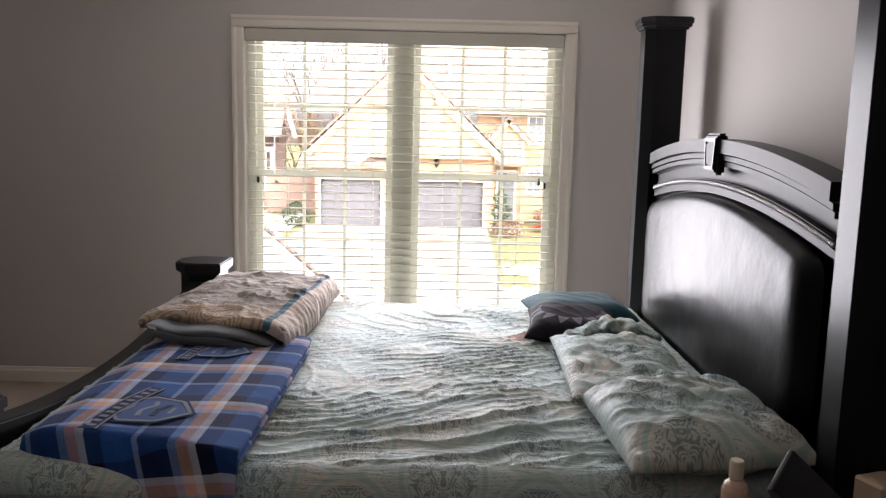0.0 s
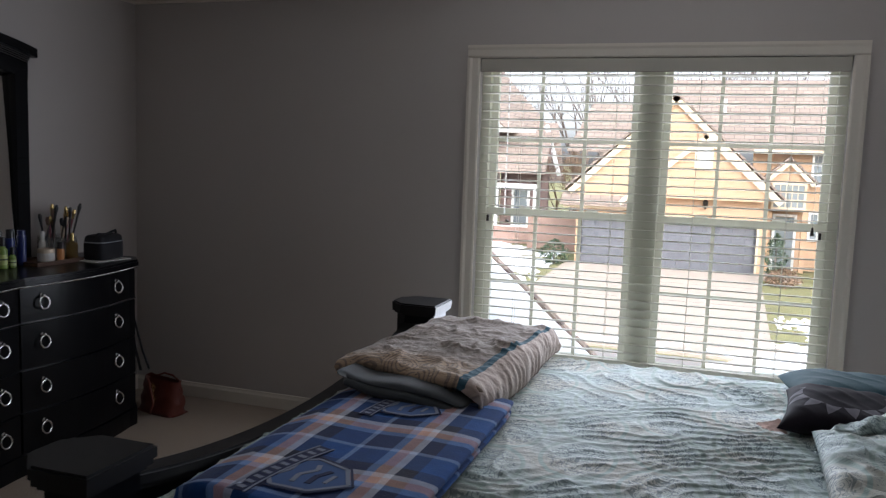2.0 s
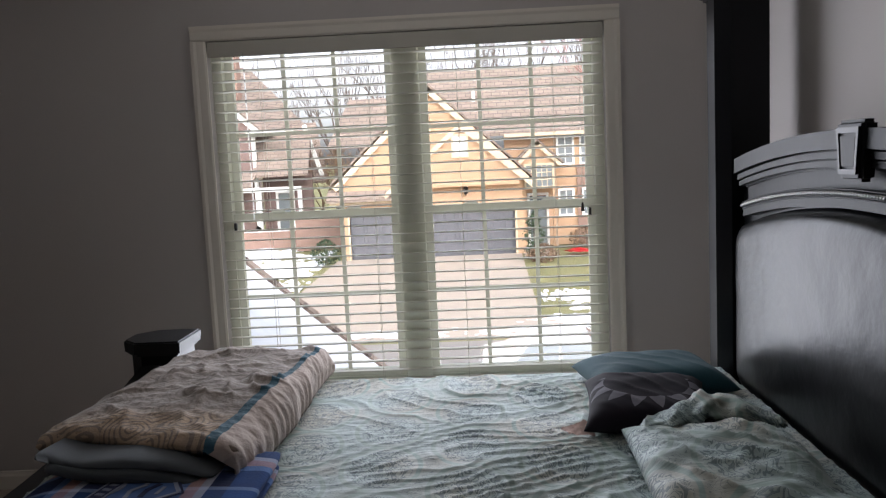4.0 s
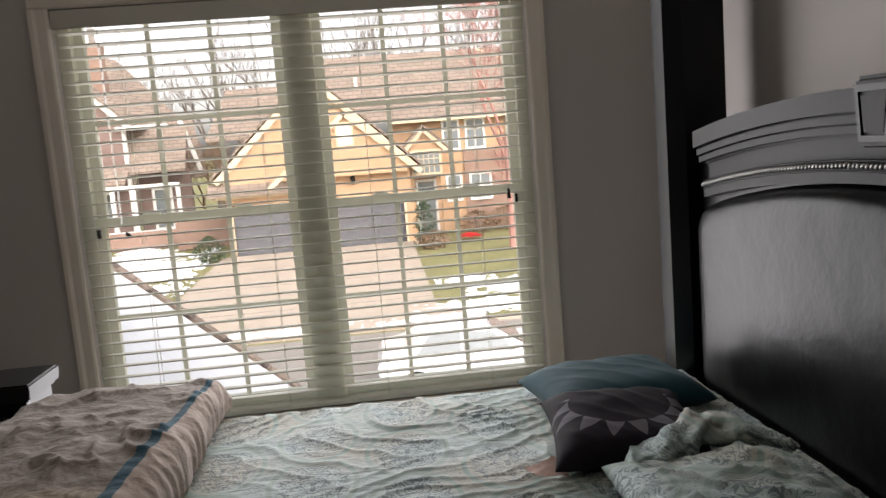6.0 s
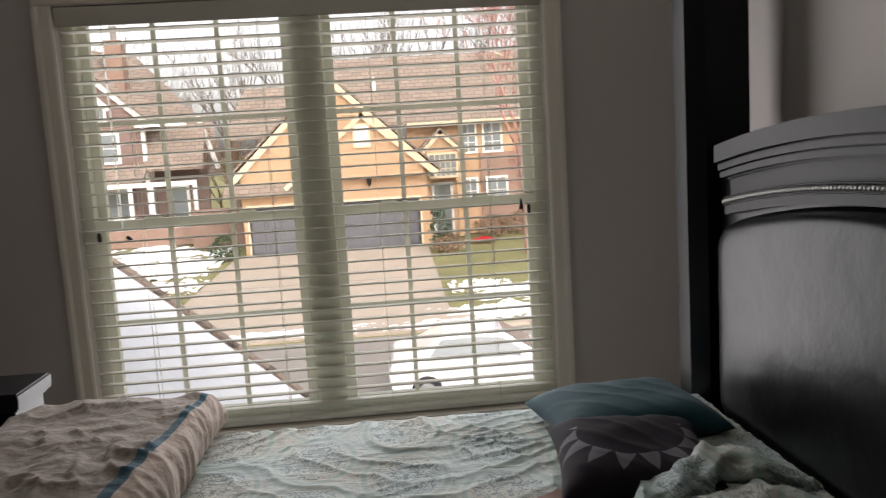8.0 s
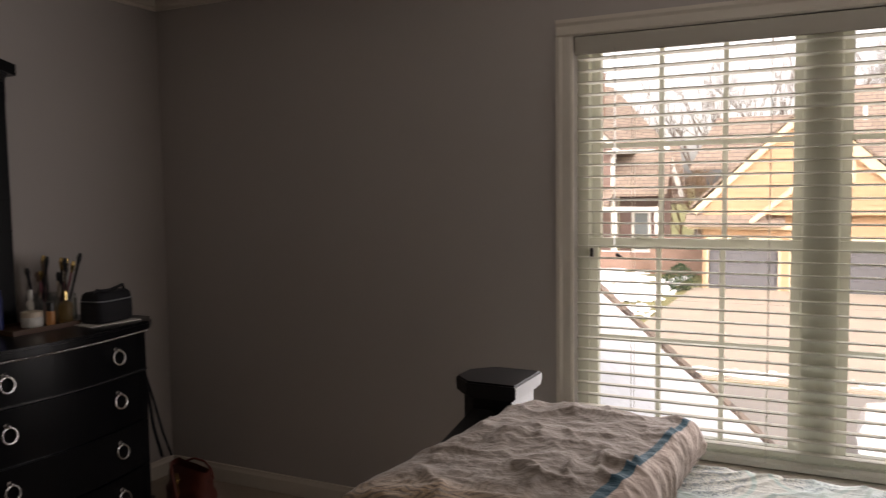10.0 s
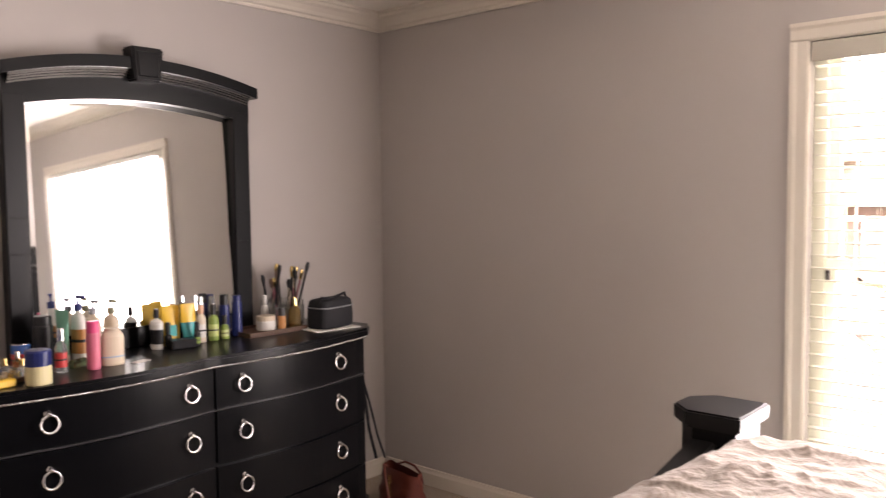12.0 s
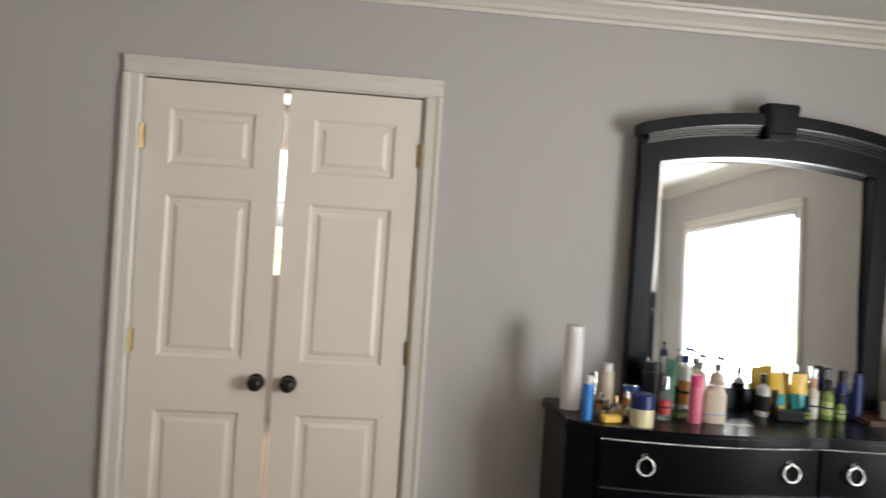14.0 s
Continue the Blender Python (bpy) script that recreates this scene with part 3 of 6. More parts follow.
def damask_material(name, cream, slate, green, peach, fade):
    """Soft brushed sheet print: mirrored scrolls in medallions, with ogee bands between them."""
    m = bpy.data.materials.new(name)
    m.use_nodes = True
    nt = m.node_tree
    b = nt.nodes["Principled BSDF"]
    b.inputs["Roughness"].default_value = 0.62
    b.inputs["Sheen Weight"].default_value = 0.18
    b.inputs["Sheen Roughness"].default_value = 0.35
    b.inputs["Specular IOR Level"].default_value = 0.4
    uv, u, v = uv_axes(nt)
    P = 0.235
    # half-drop cells, from -0.5 to 0.5 each way
    uu = mathn(nt, "DIVIDE", u, P)
    col = mathn(nt, "FLOOR", uu)
    odd = mathn(nt, "MODULO", mathn(nt, "ABSOLUTE", col), 2)
    vv = mathn(nt, "ADD", mathn(nt, "DIVIDE", v, P * 1.3), mathn(nt, "MULTIPLY", odd, 0.5))
    cx = mathn(nt, "SUBTRACT", mathn(nt, "FRACT", uu), 0.5)
    cy = mathn(nt, "SUBTRACT", mathn(nt, "FRACT", vv), 0.5)
    ax = mathn(nt, "ABSOLUTE", cx)
    r = mathn(nt, "SQRT", mathn(nt, "ADD", mathn(nt, "MULTIPLY", cx, cx), mathn(nt, "MULTIPLY", mathn(nt, "MULTIPLY", cy, cy), 0.8)))

    def scrolls(x, y, scale, turns, width):
        comb = nt.nodes.new("ShaderNodeCombineXYZ")
        nt.links.new(x, comb.inputs[0])
        nt.links.new(y, comb.inputs[1])
        n = nt.nodes.new("ShaderNodeTexNoise")
        n.inputs["Scale"].default_value = scale
        n.inputs["Detail"].default_value = 1.0
        n.inputs["Distortion"].default_value = 1.6
        nt.links.new(comb.outputs[0], n.inputs["Vector"])
        f = mathn(nt, "FRACT", mathn(nt, "MULTIPLY", n.outputs["Fac"], turns))
        return step(nt, mathn(nt, "ABSOLUTE", mathn(nt, "SUBTRACT", f, 0.5)), width, width * 0.6)

    inner = mathn(nt, "MULTIPLY", scrolls(ax, cy, 6.5, 6.0, 0.24), step(nt, r, 0.40, 0.35))
    far = mathn(nt, "ABSOLUTE", cy)
    outer = mathn(nt, "MULTIPLY", scrolls(ax, far, 5.0, 7.0, 0.15), step(nt, r, 0.49, 0.53))
    scroll = mathn(nt, "MAXIMUM", inner, mathn(nt, "MULTIPLY", outer, 0.7))
    og = mathn(nt, "ABSOLUTE", mathn(nt, "SUBTRACT", r, 0.445))
    band_ = step(nt, og, 0.034, 0.022)
    nz = nt.nodes.new("ShaderNodeTexNoise")
    nz.inputs["Scale"].default_value = 3.5
    nt.links.new(uv, nz.inputs["Vector"])
    base = mixc(nt, step(nt, nz.outputs["Fac"], 0.40, 0.66), cream, peach)
    c = mixc(nt, band_, base, green)
    c = mixc(nt, mathn(nt, "MULTIPLY", scroll, fade), c, slate)
    nt.links.new(c, b.inputs["Base Color"])
    # gathered cloth: ridges drawn out along the bed, over a fine crumple
    stretch = nt.nodes.new("ShaderNodeMapping")
    stretch.inputs["Rotation"].default_value = (0, 0, radians(-24))
    stretch.inputs["Scale"].default_value = (5.0, 30.0, 1.0)
    nt.links.new(uv, stretch.inputs["Vector"])
    ri = nt.nodes.new("ShaderNodeTexNoise")
    ri.inputs["Scale"].default_value = 1.0
    ri.inputs["Detail"].default_value = 3
    ri.inputs["Distortion"].default_value = 1.2
    nt.links.new(stretch.outputs[0], ri.inputs["Vector"])
    wv = nt.nodes.new("ShaderNodeTexNoise")
    wv.inputs["Scale"].default_value = 38
    wv.inputs["Detail"].default_value = 4
    nt.links.new(uv, wv.inputs["Vector"])
    height = mathn(nt, "ADD", mathn(nt, "MULTIPLY", ri.outputs["Fac"], 1.3), mathn(nt, "MULTIPLY", wv.outputs["Fac"], 0.5))
    bp = nt.nodes.new("ShaderNodeBump")
    bp.inputs["Strength"].default_value = 0.34
    bp.inputs["Distance"].default_value = 0.012
    nt.links.new(height, bp.inputs["Height"])
    nt.links.new(bp.outputs[0], b.inputs["Normal"])
    return m


SHEET = damask_material("damask brushed sheet", (0.39, 0.48, 0.465), (0.08, 0.12, 0.135), (0.31, 0.395, 0.355), (0.45, 0.45, 0.385), 0.68)


def add_uv(ob, fn):
    me = ob.data
    layer = me.uv_layers.new(name="cloth")
    co = [fn(v.co) for v in me.vertices]
    for lp in me.loops:
        layer.data[lp.index].uv = co[lp.vertex_index]
    return ob


def ridge(x):
    return (1 - abs(2 * (x - math.floor(x)) - 1))


def wrinkle(x, y):
    """Height of the sheet over the mattress: fine pulled ridges and some deep folds."""
    w = fbm(x * 1.3, y * 1.3, 2.0)
    w2 = fbm(x * 2.6, y * 2.6, 6.0, 3)
    # fine ridges that run mostly along the bed, bending here and there
    d = 0.9 * y - 0.42 * x + 0.10 * w + 0.045 * w2
    fine = (1 - abs(math.sin(d * 62 + 2.2 * w2))) ** 2
    h = 0.0085 * fine * max(0.12, 0.45 + fbm(x * 1.8 + 4, y * 1.8, 12.0, 2))
    # diagonal pulls
    e = 0.8 * x + 0.6 * y + 0.09 * w2
    h += 0.012 * (1 - abs(math.sin(e * 31 + 3 * w))) ** 3 * max(0.0, 0.15 + fbm(x * 1.2 + 3, y * 1.2, 1.0, 2))
    # loose folds near the open side of the bed
    f = -0.30 * x + 0.95 * y + 0.12 * fbm(x * 2.0, y * 2.0, 9.0, 3)
    k = max(0.0, 1 - abs(y - 2.30) / 0.50)
    h += 0.024 * (1 - abs(math.sin(f * 24 + 2.5 * fbm(x, y, 11.0)))) ** 2.5 * k * (0.35 + 0.65 * max(0.0, fbm(x * 1.7, y * 1.7, 4.0, 2) + 0.4))
    return h + 0.008 * w + 0.0025 * fbm(x * 14, y * 14, 5.0, 2)


def sheet_point(u, v):
    x = -1.02 + 2.05 * u
    s = -0.42 + 2.545 * v
    y0, y1, z0 = 1.955, 3.975, 0.682
    r = 0.07
    if s < 0:
        y = y0 - 0.012 + 0.012 * math.sin(x * 19 + 2 * math.sin(x * 5)) * min(1.0, -s * 4) - 0.02 * fbm(x * 3, s * 2)
        z = z0 - r + s + 0.004
        return (x, y, max(z, 0.22))
    if s < r * 1.57:
        a = s / r
        return (x, y0 + r - r * math.cos(a) - 0.012 * (1 - a / 1.57), z0 - r + r * math.sin(a) + wrinkle(x, y0) * a / 1.57)
    y = y0 + r + (s - r * 1.57)
    if y > y1 - 0.06:
        t = min(1.0, (y - (y1 - 0.06)) / 0.06)
        z = z0 - 0.05 * t * t + wrinkle(x, y) * (1 - t)
        if y > y1:
            return (x, y1 + 0.004 * math.sin(x * 20), z0 - 0.05 - (y - y1) * 2.2)
        return (x, y, z)
    return (x, y, z0 + wrinkle(x, y))


bm = bmesh.new()
cloth(bm, 300, 420, sheet_point)
sheet = solo("bed_sheet", bm, SHEET, "rumpled sage damask cotton sheet over the mattress", "bed sheet", smooth=True)
add_uv(sheet, lambda c: (c.x, c.y + max(0.0, 0.66 - c.z) * -1.0))
part("mattress", bx(-1.03, 1.06, 1.97, 3.965, 0.36, 0.662, bevel=0.05, seg=3), material("mattress ticking", (0.6, 0.58, 0.55), 0.9), bed)


def pillow_mesh(bm, lx, ly, h, seed, pinch=0.07, wr=0.012, n=44, flat=0.55):
    """A closed stuffed pillow of size lx by ly, thickness h, its corners drawn out."""
    def side(sgn):
        def f(u, v):
            a, b = 2 * u - 1, 2 * v - 1
            ra, rb = max(0.0, 1 - a ** 4), max(0.0, 1 - b ** 4)
            t = (ra * rb) ** 0.55
            x = lx / 2 * a * (1 - pinch * (1 - b * b) * a * a)
            y = ly / 2 * b * (1 - pinch * (1 - a * a) * b * b)
            z = sgn * h / 2 * t * (1.0 if sgn > 0 else flat)
            z += wr * t * fbm(x * 6 + seed, y * 6, seed + sgn, 3) + wr * 0.6 * t * (1 - abs(math.sin(9 * (x + y) / (lx + ly) * 3 + seed + 2 * fbm(x * 3, y * 3, seed)))) ** 3
            return (x, y, z)
        return f
    cloth(bm, n, n, side(1))
    cloth(bm, n, n, side(-1))
    bmesh.ops.remove_doubles(bm, verts=bm.verts, dist=0.0008)
    return bm


def placed(ob, at, rx=0, ry=0, rz=0):
    ob.matrix_basis = pose(*at, rx, ry, rz)
    return ob


# pillows under the loose end of the sheet
for k, (at, sx, sy, h, rz, ry) in enumerate((((0.785, 2.20, 0.735), 0.47, 0.56, 0.175, 3, -3), ((0.735, 2.80, 0.716), 0.43, 0.74, 0.110, -2, 2))):
    ob = solo("bed_pillow", pillow_mesh(bmesh.new(), sx, sy, h, 3.0 + k, 0.02, 0.024, 100), SHEET, "soft bed pillow in a rumpled sage damask case", "pillow", group="pillows at the headboard", smooth=True)
    add_uv(ob, lambda c, k=k: (c.x * 1.0 + 0.21 + k * 0.37, c.y + 0.13))
    placed(ob, at, 0, ry, rz)

# teal velvet cushion and dark printed cushion
ob = solo("cushion", pillow_mesh(bmesh.new(), 0.47, 0.36, 0.135, 8.0, 0.08, 0.006), TEALV, "plump teal velvet cushion near the headboard", "cushion", smooth=True)
placed(ob, (0.735, 3.710, 0.714), 2, 1, 8)


# dark cushion with a pale print, leaning on the teal one
def printed_cushion():
    m = bpy.data.materials.new("dark printed cushion cloth")
    m.use_nodes = True
    nt = m.node_tree
    b = nt.nodes["Principled BSDF"]
    b.inputs["Roughness"].default_value = 0.85
    b.inputs["Sheen Weight"].default_value = 0.03
    b.inputs["Specular IOR Level"].default_value = 0.15
    uv, u, v = uv_axes(nt)
    du, dv = mathn(nt, "SUBTRACT", u, 0.0), mathn(nt, "SUBTRACT", v, 0.03)
    r = mathn(nt, "SQRT", mathn(nt, "ADD", mathn(nt, "MULTIPLY", mathn(nt, "MULTIPLY", du, du), 0.8), mathn(nt, "MULTIPLY", dv, dv)))
    ang = mathn(nt, "ARCTAN2", dv, du)
    tooth = mathn(nt, "ABSOLUTE", mathn(nt, "SUBTRACT", mathn(nt, "FRACT", mathn(nt, "MULTIPLY", ang, 2.2)), 0.5))
    lim = mathn(nt, "ADD", 0.105, mathn(nt, "MULTIPLY", tooth, 0.13))
    ring_ = mathn(nt, "MULTIPLY", mathn(nt, "LESS_THAN", r, lim), mathn(nt, "GREATER_THAN", r, 0.112))
    low = mathn(nt, "LESS_THAN", v, 0.07)
    nz = nt.nodes.new("ShaderNodeTexNoise")
    nz.inputs["Scale"].default_value = 9
    nt.links.new(uv, nz.inputs["Vector"])
    base = mixc(nt, nz.outputs["Fac"], (0.008, 0.006, 0.009), (0.026, 0.020, 0.027))
    nt.links.new(mixc(nt, mathn(nt, "MULTIPLY", ring_, low), base, (0.15, 0.14, 0.16)), b.inputs["Base Color"])
    return m


ob = solo("cushion", pillow_mesh(bmesh.new(), 0.37, 0.38, 0.13, 5.0, 0.09, 0.008), printed_cushion(), "dark plum cushion with a pale jagged ring print", "cushion", smooth=True)
add_uv(ob, lambda c: (c.x, c.y))
placed(ob, (0.645, 3.365, 0.728), 5, 0, -8)
bm = bmesh.new()
cloth(bm, 10, 8, lambda u, v: (0.400 + 0.07 * u - 0.02 * v, 3.235 + 0.05 * v - 0.02 * u, 0.694 + 0.03 * v * u + 0.006 * fbm(u * 5, v * 5)))
solo("tissue", bm, material("pale pink tissue", (0.72, 0.52, 0.45), 0.9), "crumpled pale pink paper tissue on the sheet", "tissue", smooth=True)


# loose bunched end of the sheet
def bunch(u, v):
    a = 2 * math.pi * v
    rise = math.sin(math.pi / 2 * min(1.0, u * 1.35))
    x = 0.535 + 0.42 * u
    y = 3.07 + 0.17 * rise - 0.11 * max(0.0, u - 0.68) / 0.32 + 0.012 * math.sin(11 * u)
    z = 0.704 + 0.050 * rise - 0.018 * max(0.0, u - 0.75) / 0.25
    r = 0.020 + 0.016 * math.sin(math.pi * min(1, u * 1.05)) + 0.016 * fbm(u * 8, math.cos(a) * 1.4, math.sin(a) * 1.4, 3)
    r += 0.010 * (1 - abs(math.sin(a * 2.5 + 7 * u))) ** 2
    if u < 0.03 or u > 0.97:
        r *= 0.45
    return (x + 0.012 * fbm(u * 5, a), y + 1.7 * r * math.cos(a), z + 0.9 * r * math.sin(a) + 0.012 * abs(math.sin(u * 14)) ** 2)


bm = bmesh.new()
cloth(bm, 70, 28, bunch)
bmesh.ops.remove_doubles(bm, verts=bm.verts, dist=0.0005)
ob = solo("bunched_sheet", bm, SHEET, "bunched loose end of the sage damask sheet over the pillows", "bed sheet", smooth=True)
add_uv(ob, lambda c: (c.x * 1.1 + c.z, c.y * 1.1 + 0.4 * c.z))


# ---- plaid blanket ----
def plaid_material():
    m = bpy.data.materials.new("blue plaid fleece")
    m.use_nodes = True
    nt = m.node_tree
    b = nt.nodes["Principled BSDF"]
    b.inputs["Roughness"].default_value = 0.92
    b.inputs["Sheen Weight"].default_value = 0.08
    b.inputs["Specular IOR Level"].default_value = 0.15
    uv, u, v = uv_axes(nt)

    def bands(c, period, shift):
        f = mathn(nt, "FRACT", mathn(nt, "DIVIDE", mathn(nt, "ADD", c, shift), period))
        ramp = nt.nodes.new("ShaderNodeValToRGB")
        ramp.color_ramp.interpolation = "CONSTANT"
        cols = ((0.0, (0.005, 0.020, 0.085)), (0.22, (0.16, 0.26, 0.50)), (0.30, (0.58, 0.34, 0.26)), (0.40, (0.58, 0.58, 0.63)), (0.47, (0.004, 0.006, 0.026)), (0.62, (0.012, 0.070, 0.25)), (0.90, (0.24, 0.33, 0.54)), (0.95, (0.008, 0.016, 0.08)))
        e = ramp.color_ramp.elements
        e[0].position, e[0].color = cols[0][0], (*cols[0][1], 1)
        e[1].position, e[1].color = cols[1][0], (*cols[1][1], 1)
        for p, c_ in cols[2:]:
            k = e.new(p)
            k.color = (*c_, 1)
        nt.links.new(f, ramp.inputs[0])
        return ramp.outputs[0]

    a, c = bands(u, 0.305, 0.02), bands(v, 0.36, 0.05)
    tw = mathn(nt, "GREATER_THAN", mathn(nt, "SINE", mathn(nt, "MULTIPLY", mathn(nt, "ADD", u, v), 900.0)), 0.0)
    w = mathn(nt, "MULTIPLY_ADD", tw, 0.16, 0.42)
    base = mixc(nt, w, a, c)
    nz = nt.nodes.new("ShaderNodeTexNoise")
    nz.inputs["Scale"].default_value = 22
    nz.inputs["Detail"].default_value = 5
    nt.links.new(uv, nz.inputs["Vector"])
    mul = nt.nodes.new("ShaderNodeVectorMath")
    mul.operation = "SCALE"
    nt.links.new(base, mul.inputs[0])
    nt.links.new(mathn(nt, "MULTIPLY_ADD", nz.outputs["Fac"], 0.7, 0.70), mul.inputs["Scale"])
    nt.links.new(mul.outputs[0], b.inputs["Base Color"])
    bp = nt.nodes.new("ShaderNodeBump")
    bp.inputs["Strength"].default_value = 0.5
    bp.inputs["Distance"].default_value = 0.003
    n2 = nt.nodes.new("ShaderNodeTexNoise")
    n2.inputs["Scale"].default_value = 160
    nt.links.new(uv, n2.inputs["Vector"])
    nt.links.new(n2.outputs["Fac"], bp.inputs["Height"])
    nt.links.new(bp.outputs[0], b.inputs["Normal"])
    return m


PLAID = plaid_material()


def slab(bm, nu, nv, centre, half_w, length, thick, wob, seed, sag=None):
    """A soft folded slab: rounded cross-section swept along its length, wrinkled by noise."""
    def f(u, v):
        a = 2 * math.pi * v
        t = (u - 0.5) * 2
        endr = max(0.0, 1 - abs(t) ** 12) ** 0.5
        c, s = math.cos(a), math.sin(a)
        ex = math.copysign(abs(c) ** 0.35, c)
        ez = math.copysign(abs(s) ** 0.6, s)
        w = half_w(u) * ex * (0.93 + 0.07 * endr)
        h = thick(u, ex) * 0.5 * (1 + ez) * (0.15 + 0.85 * endr) + thick(u, ex) * 0.42 * (1 - endr)
        x, y, z = centre(u)
        n = fbm(x * 4 + w * 5, y * 4 + seed, h * 6 + seed, 3)
        k = max(0.0, ez)
        return (x + w + wob * 0.5 * n, y + t * length / 2 + wob * 0.5 * fbm(w * 6, h * 6, seed + u), z + h + wob * k * (n + 0.5 * (1 - abs(math.sin(11 * u + 9 * w + 3 * n))) ** 2) + (sag(u, w) if sag else 0))
    g = cloth(bm, nu, nv, f)
    bm.faces.new([r[0] for r in g[:-1]])
    bm.faces.new([r[-1] for r in g[:-1]][::-1])
    bmesh.ops.remove_doubles(bm, verts=bm.verts, dist=0.0006)
    return bm


def blanket_layer(z0, th, y0, y1, seed, hw=0.295):
    def sag(u, w):
        y = y0 + (y1 - y0) * u
        return -2.4 * max(0.0, 2.01 + 0.22 * max(-0.25, -w) - y) - 0.25 * max(0.0, -0.22 - w)
    return slab(bmesh.new(), 90, 60, lambda u: (-0.668 - 0.010 * (1 - u), (y0 + y1) / 2, z0), lambda u: hw, y1 - y0, lambda u, e: th, 0.006, seed, sag)


bl = thing("plaid_blanket", "folded blue plaid fleece blanket lying on the sheet", "blanket")
for k, (z0, th, y0, y1) in enumerate(((0.690, 0.028, 1.865, 3.05), (0.713, 0.032, 1.845, 3.07))):
    ob = part("fold", blanket_layer(z0, th, y0, y1, 2.0 + k), PLAID, bl, smooth=True)
    add_uv(ob, lambda c: (c.x + 0.4 * (c.z - 0.73), c.y + min(0.0, c.z - 0.70)))


# woven badges on the blanket: a shield with a banner, drawn in plain bars
INK = material("pale woven thread", (0.20, 0.22, 0.29), 0.9)
NAVY = material("navy woven thread", (0.015, 0.022, 0.07), 0.9)
STEEL = material("blue grey woven thread", (0.045, 0.095, 0.24), 0.9)


def badge(cx, cy, rz, s):
    """A shield with an arched banner, in thin woven lines."""
    shield = [(-0.085, 0.03), (-0.055, 0.06), (0.0, 0.045), (0.055, 0.06), (0.085, 0.03), (0.07, -0.06), (0.0, -0.115), (-0.07, -0.06)]
    bd = part("badge", prism(bmesh.new(), shield, "z", 0.0, 0.0012), STEEL, bl, "woven shield badge in navy and grey")
    bd.matrix_basis = pose(cx, cy, 0.7485, 0, 0, rz) @ Matrix.Diagonal((s, s, 1, 1))

    def line(pts, w, dz, mat, name, closed=False):
        bm = bmesh.new()
        n = len(pts)
        for i in range(n if closed else n - 1):
            (ax, ay), (bx_, by) = pts[i], pts[(i + 1) % n]
            l = math.hypot(bx_ - ax, by - ay)
            nx, ny = -(by - ay) / l * w, (bx_ - ax) / l * w
            prism(bm, [(ax - nx, ay - ny), (bx_ - nx, by - ny), (bx_ + nx, by + ny), (ax + nx, ay + ny)], "z", dz, dz + 0.0012)
        return part(name, bm, mat, bd)
    line(shield, 0.005, 0.0013, INK, "border", True)
    line([(x * 1.14, y * 1.14 + 0.004) for x, y in shield], 0.003, 0.0004, NAVY, "border", True)
    arc = [(-0.15 + 0.03 * i, 0.075 - 0.55 * (-0.15 + 0.03 * i) ** 2) for i in range(11)]
    line(arc, 0.024, 0.0014, NAVY, "banner")
    line([(x, y + 0.021) for x, y in arc], 0.0026, 0.0027, INK, "banner_edge")
    line([(x, y - 0.021) for x, y in arc], 0.0026, 0.0027, INK, "banner_edge")
    for k in range(10):
        x = -0.132 + 0.029 * k
        y = 0.075 - 0.55 * x * x
        line([(x, y - 0.011), (x + 0.002, y + 0.011)], 0.0065, 0.0027, INK, "letter_bar")
    line([(-0.05, 0.0), (-0.01, 0.012), (0.03, -0.008), (0.055, 0.006)], 0.006, 0.0013, INK, "crest")
    line([(-0.04, -0.035), (0.0, -0.028), (0.04, -0.04)], 0.007, 0.0013, NAVY, "crest")
    line([(-0.02, -0.065), (0.025, -0.062)], 0.005, 0.0013, INK, "crest")


badge(-0.690, 2.20, 78, 1.10)
badge(-0.66, 2.80, 78, 0.95)


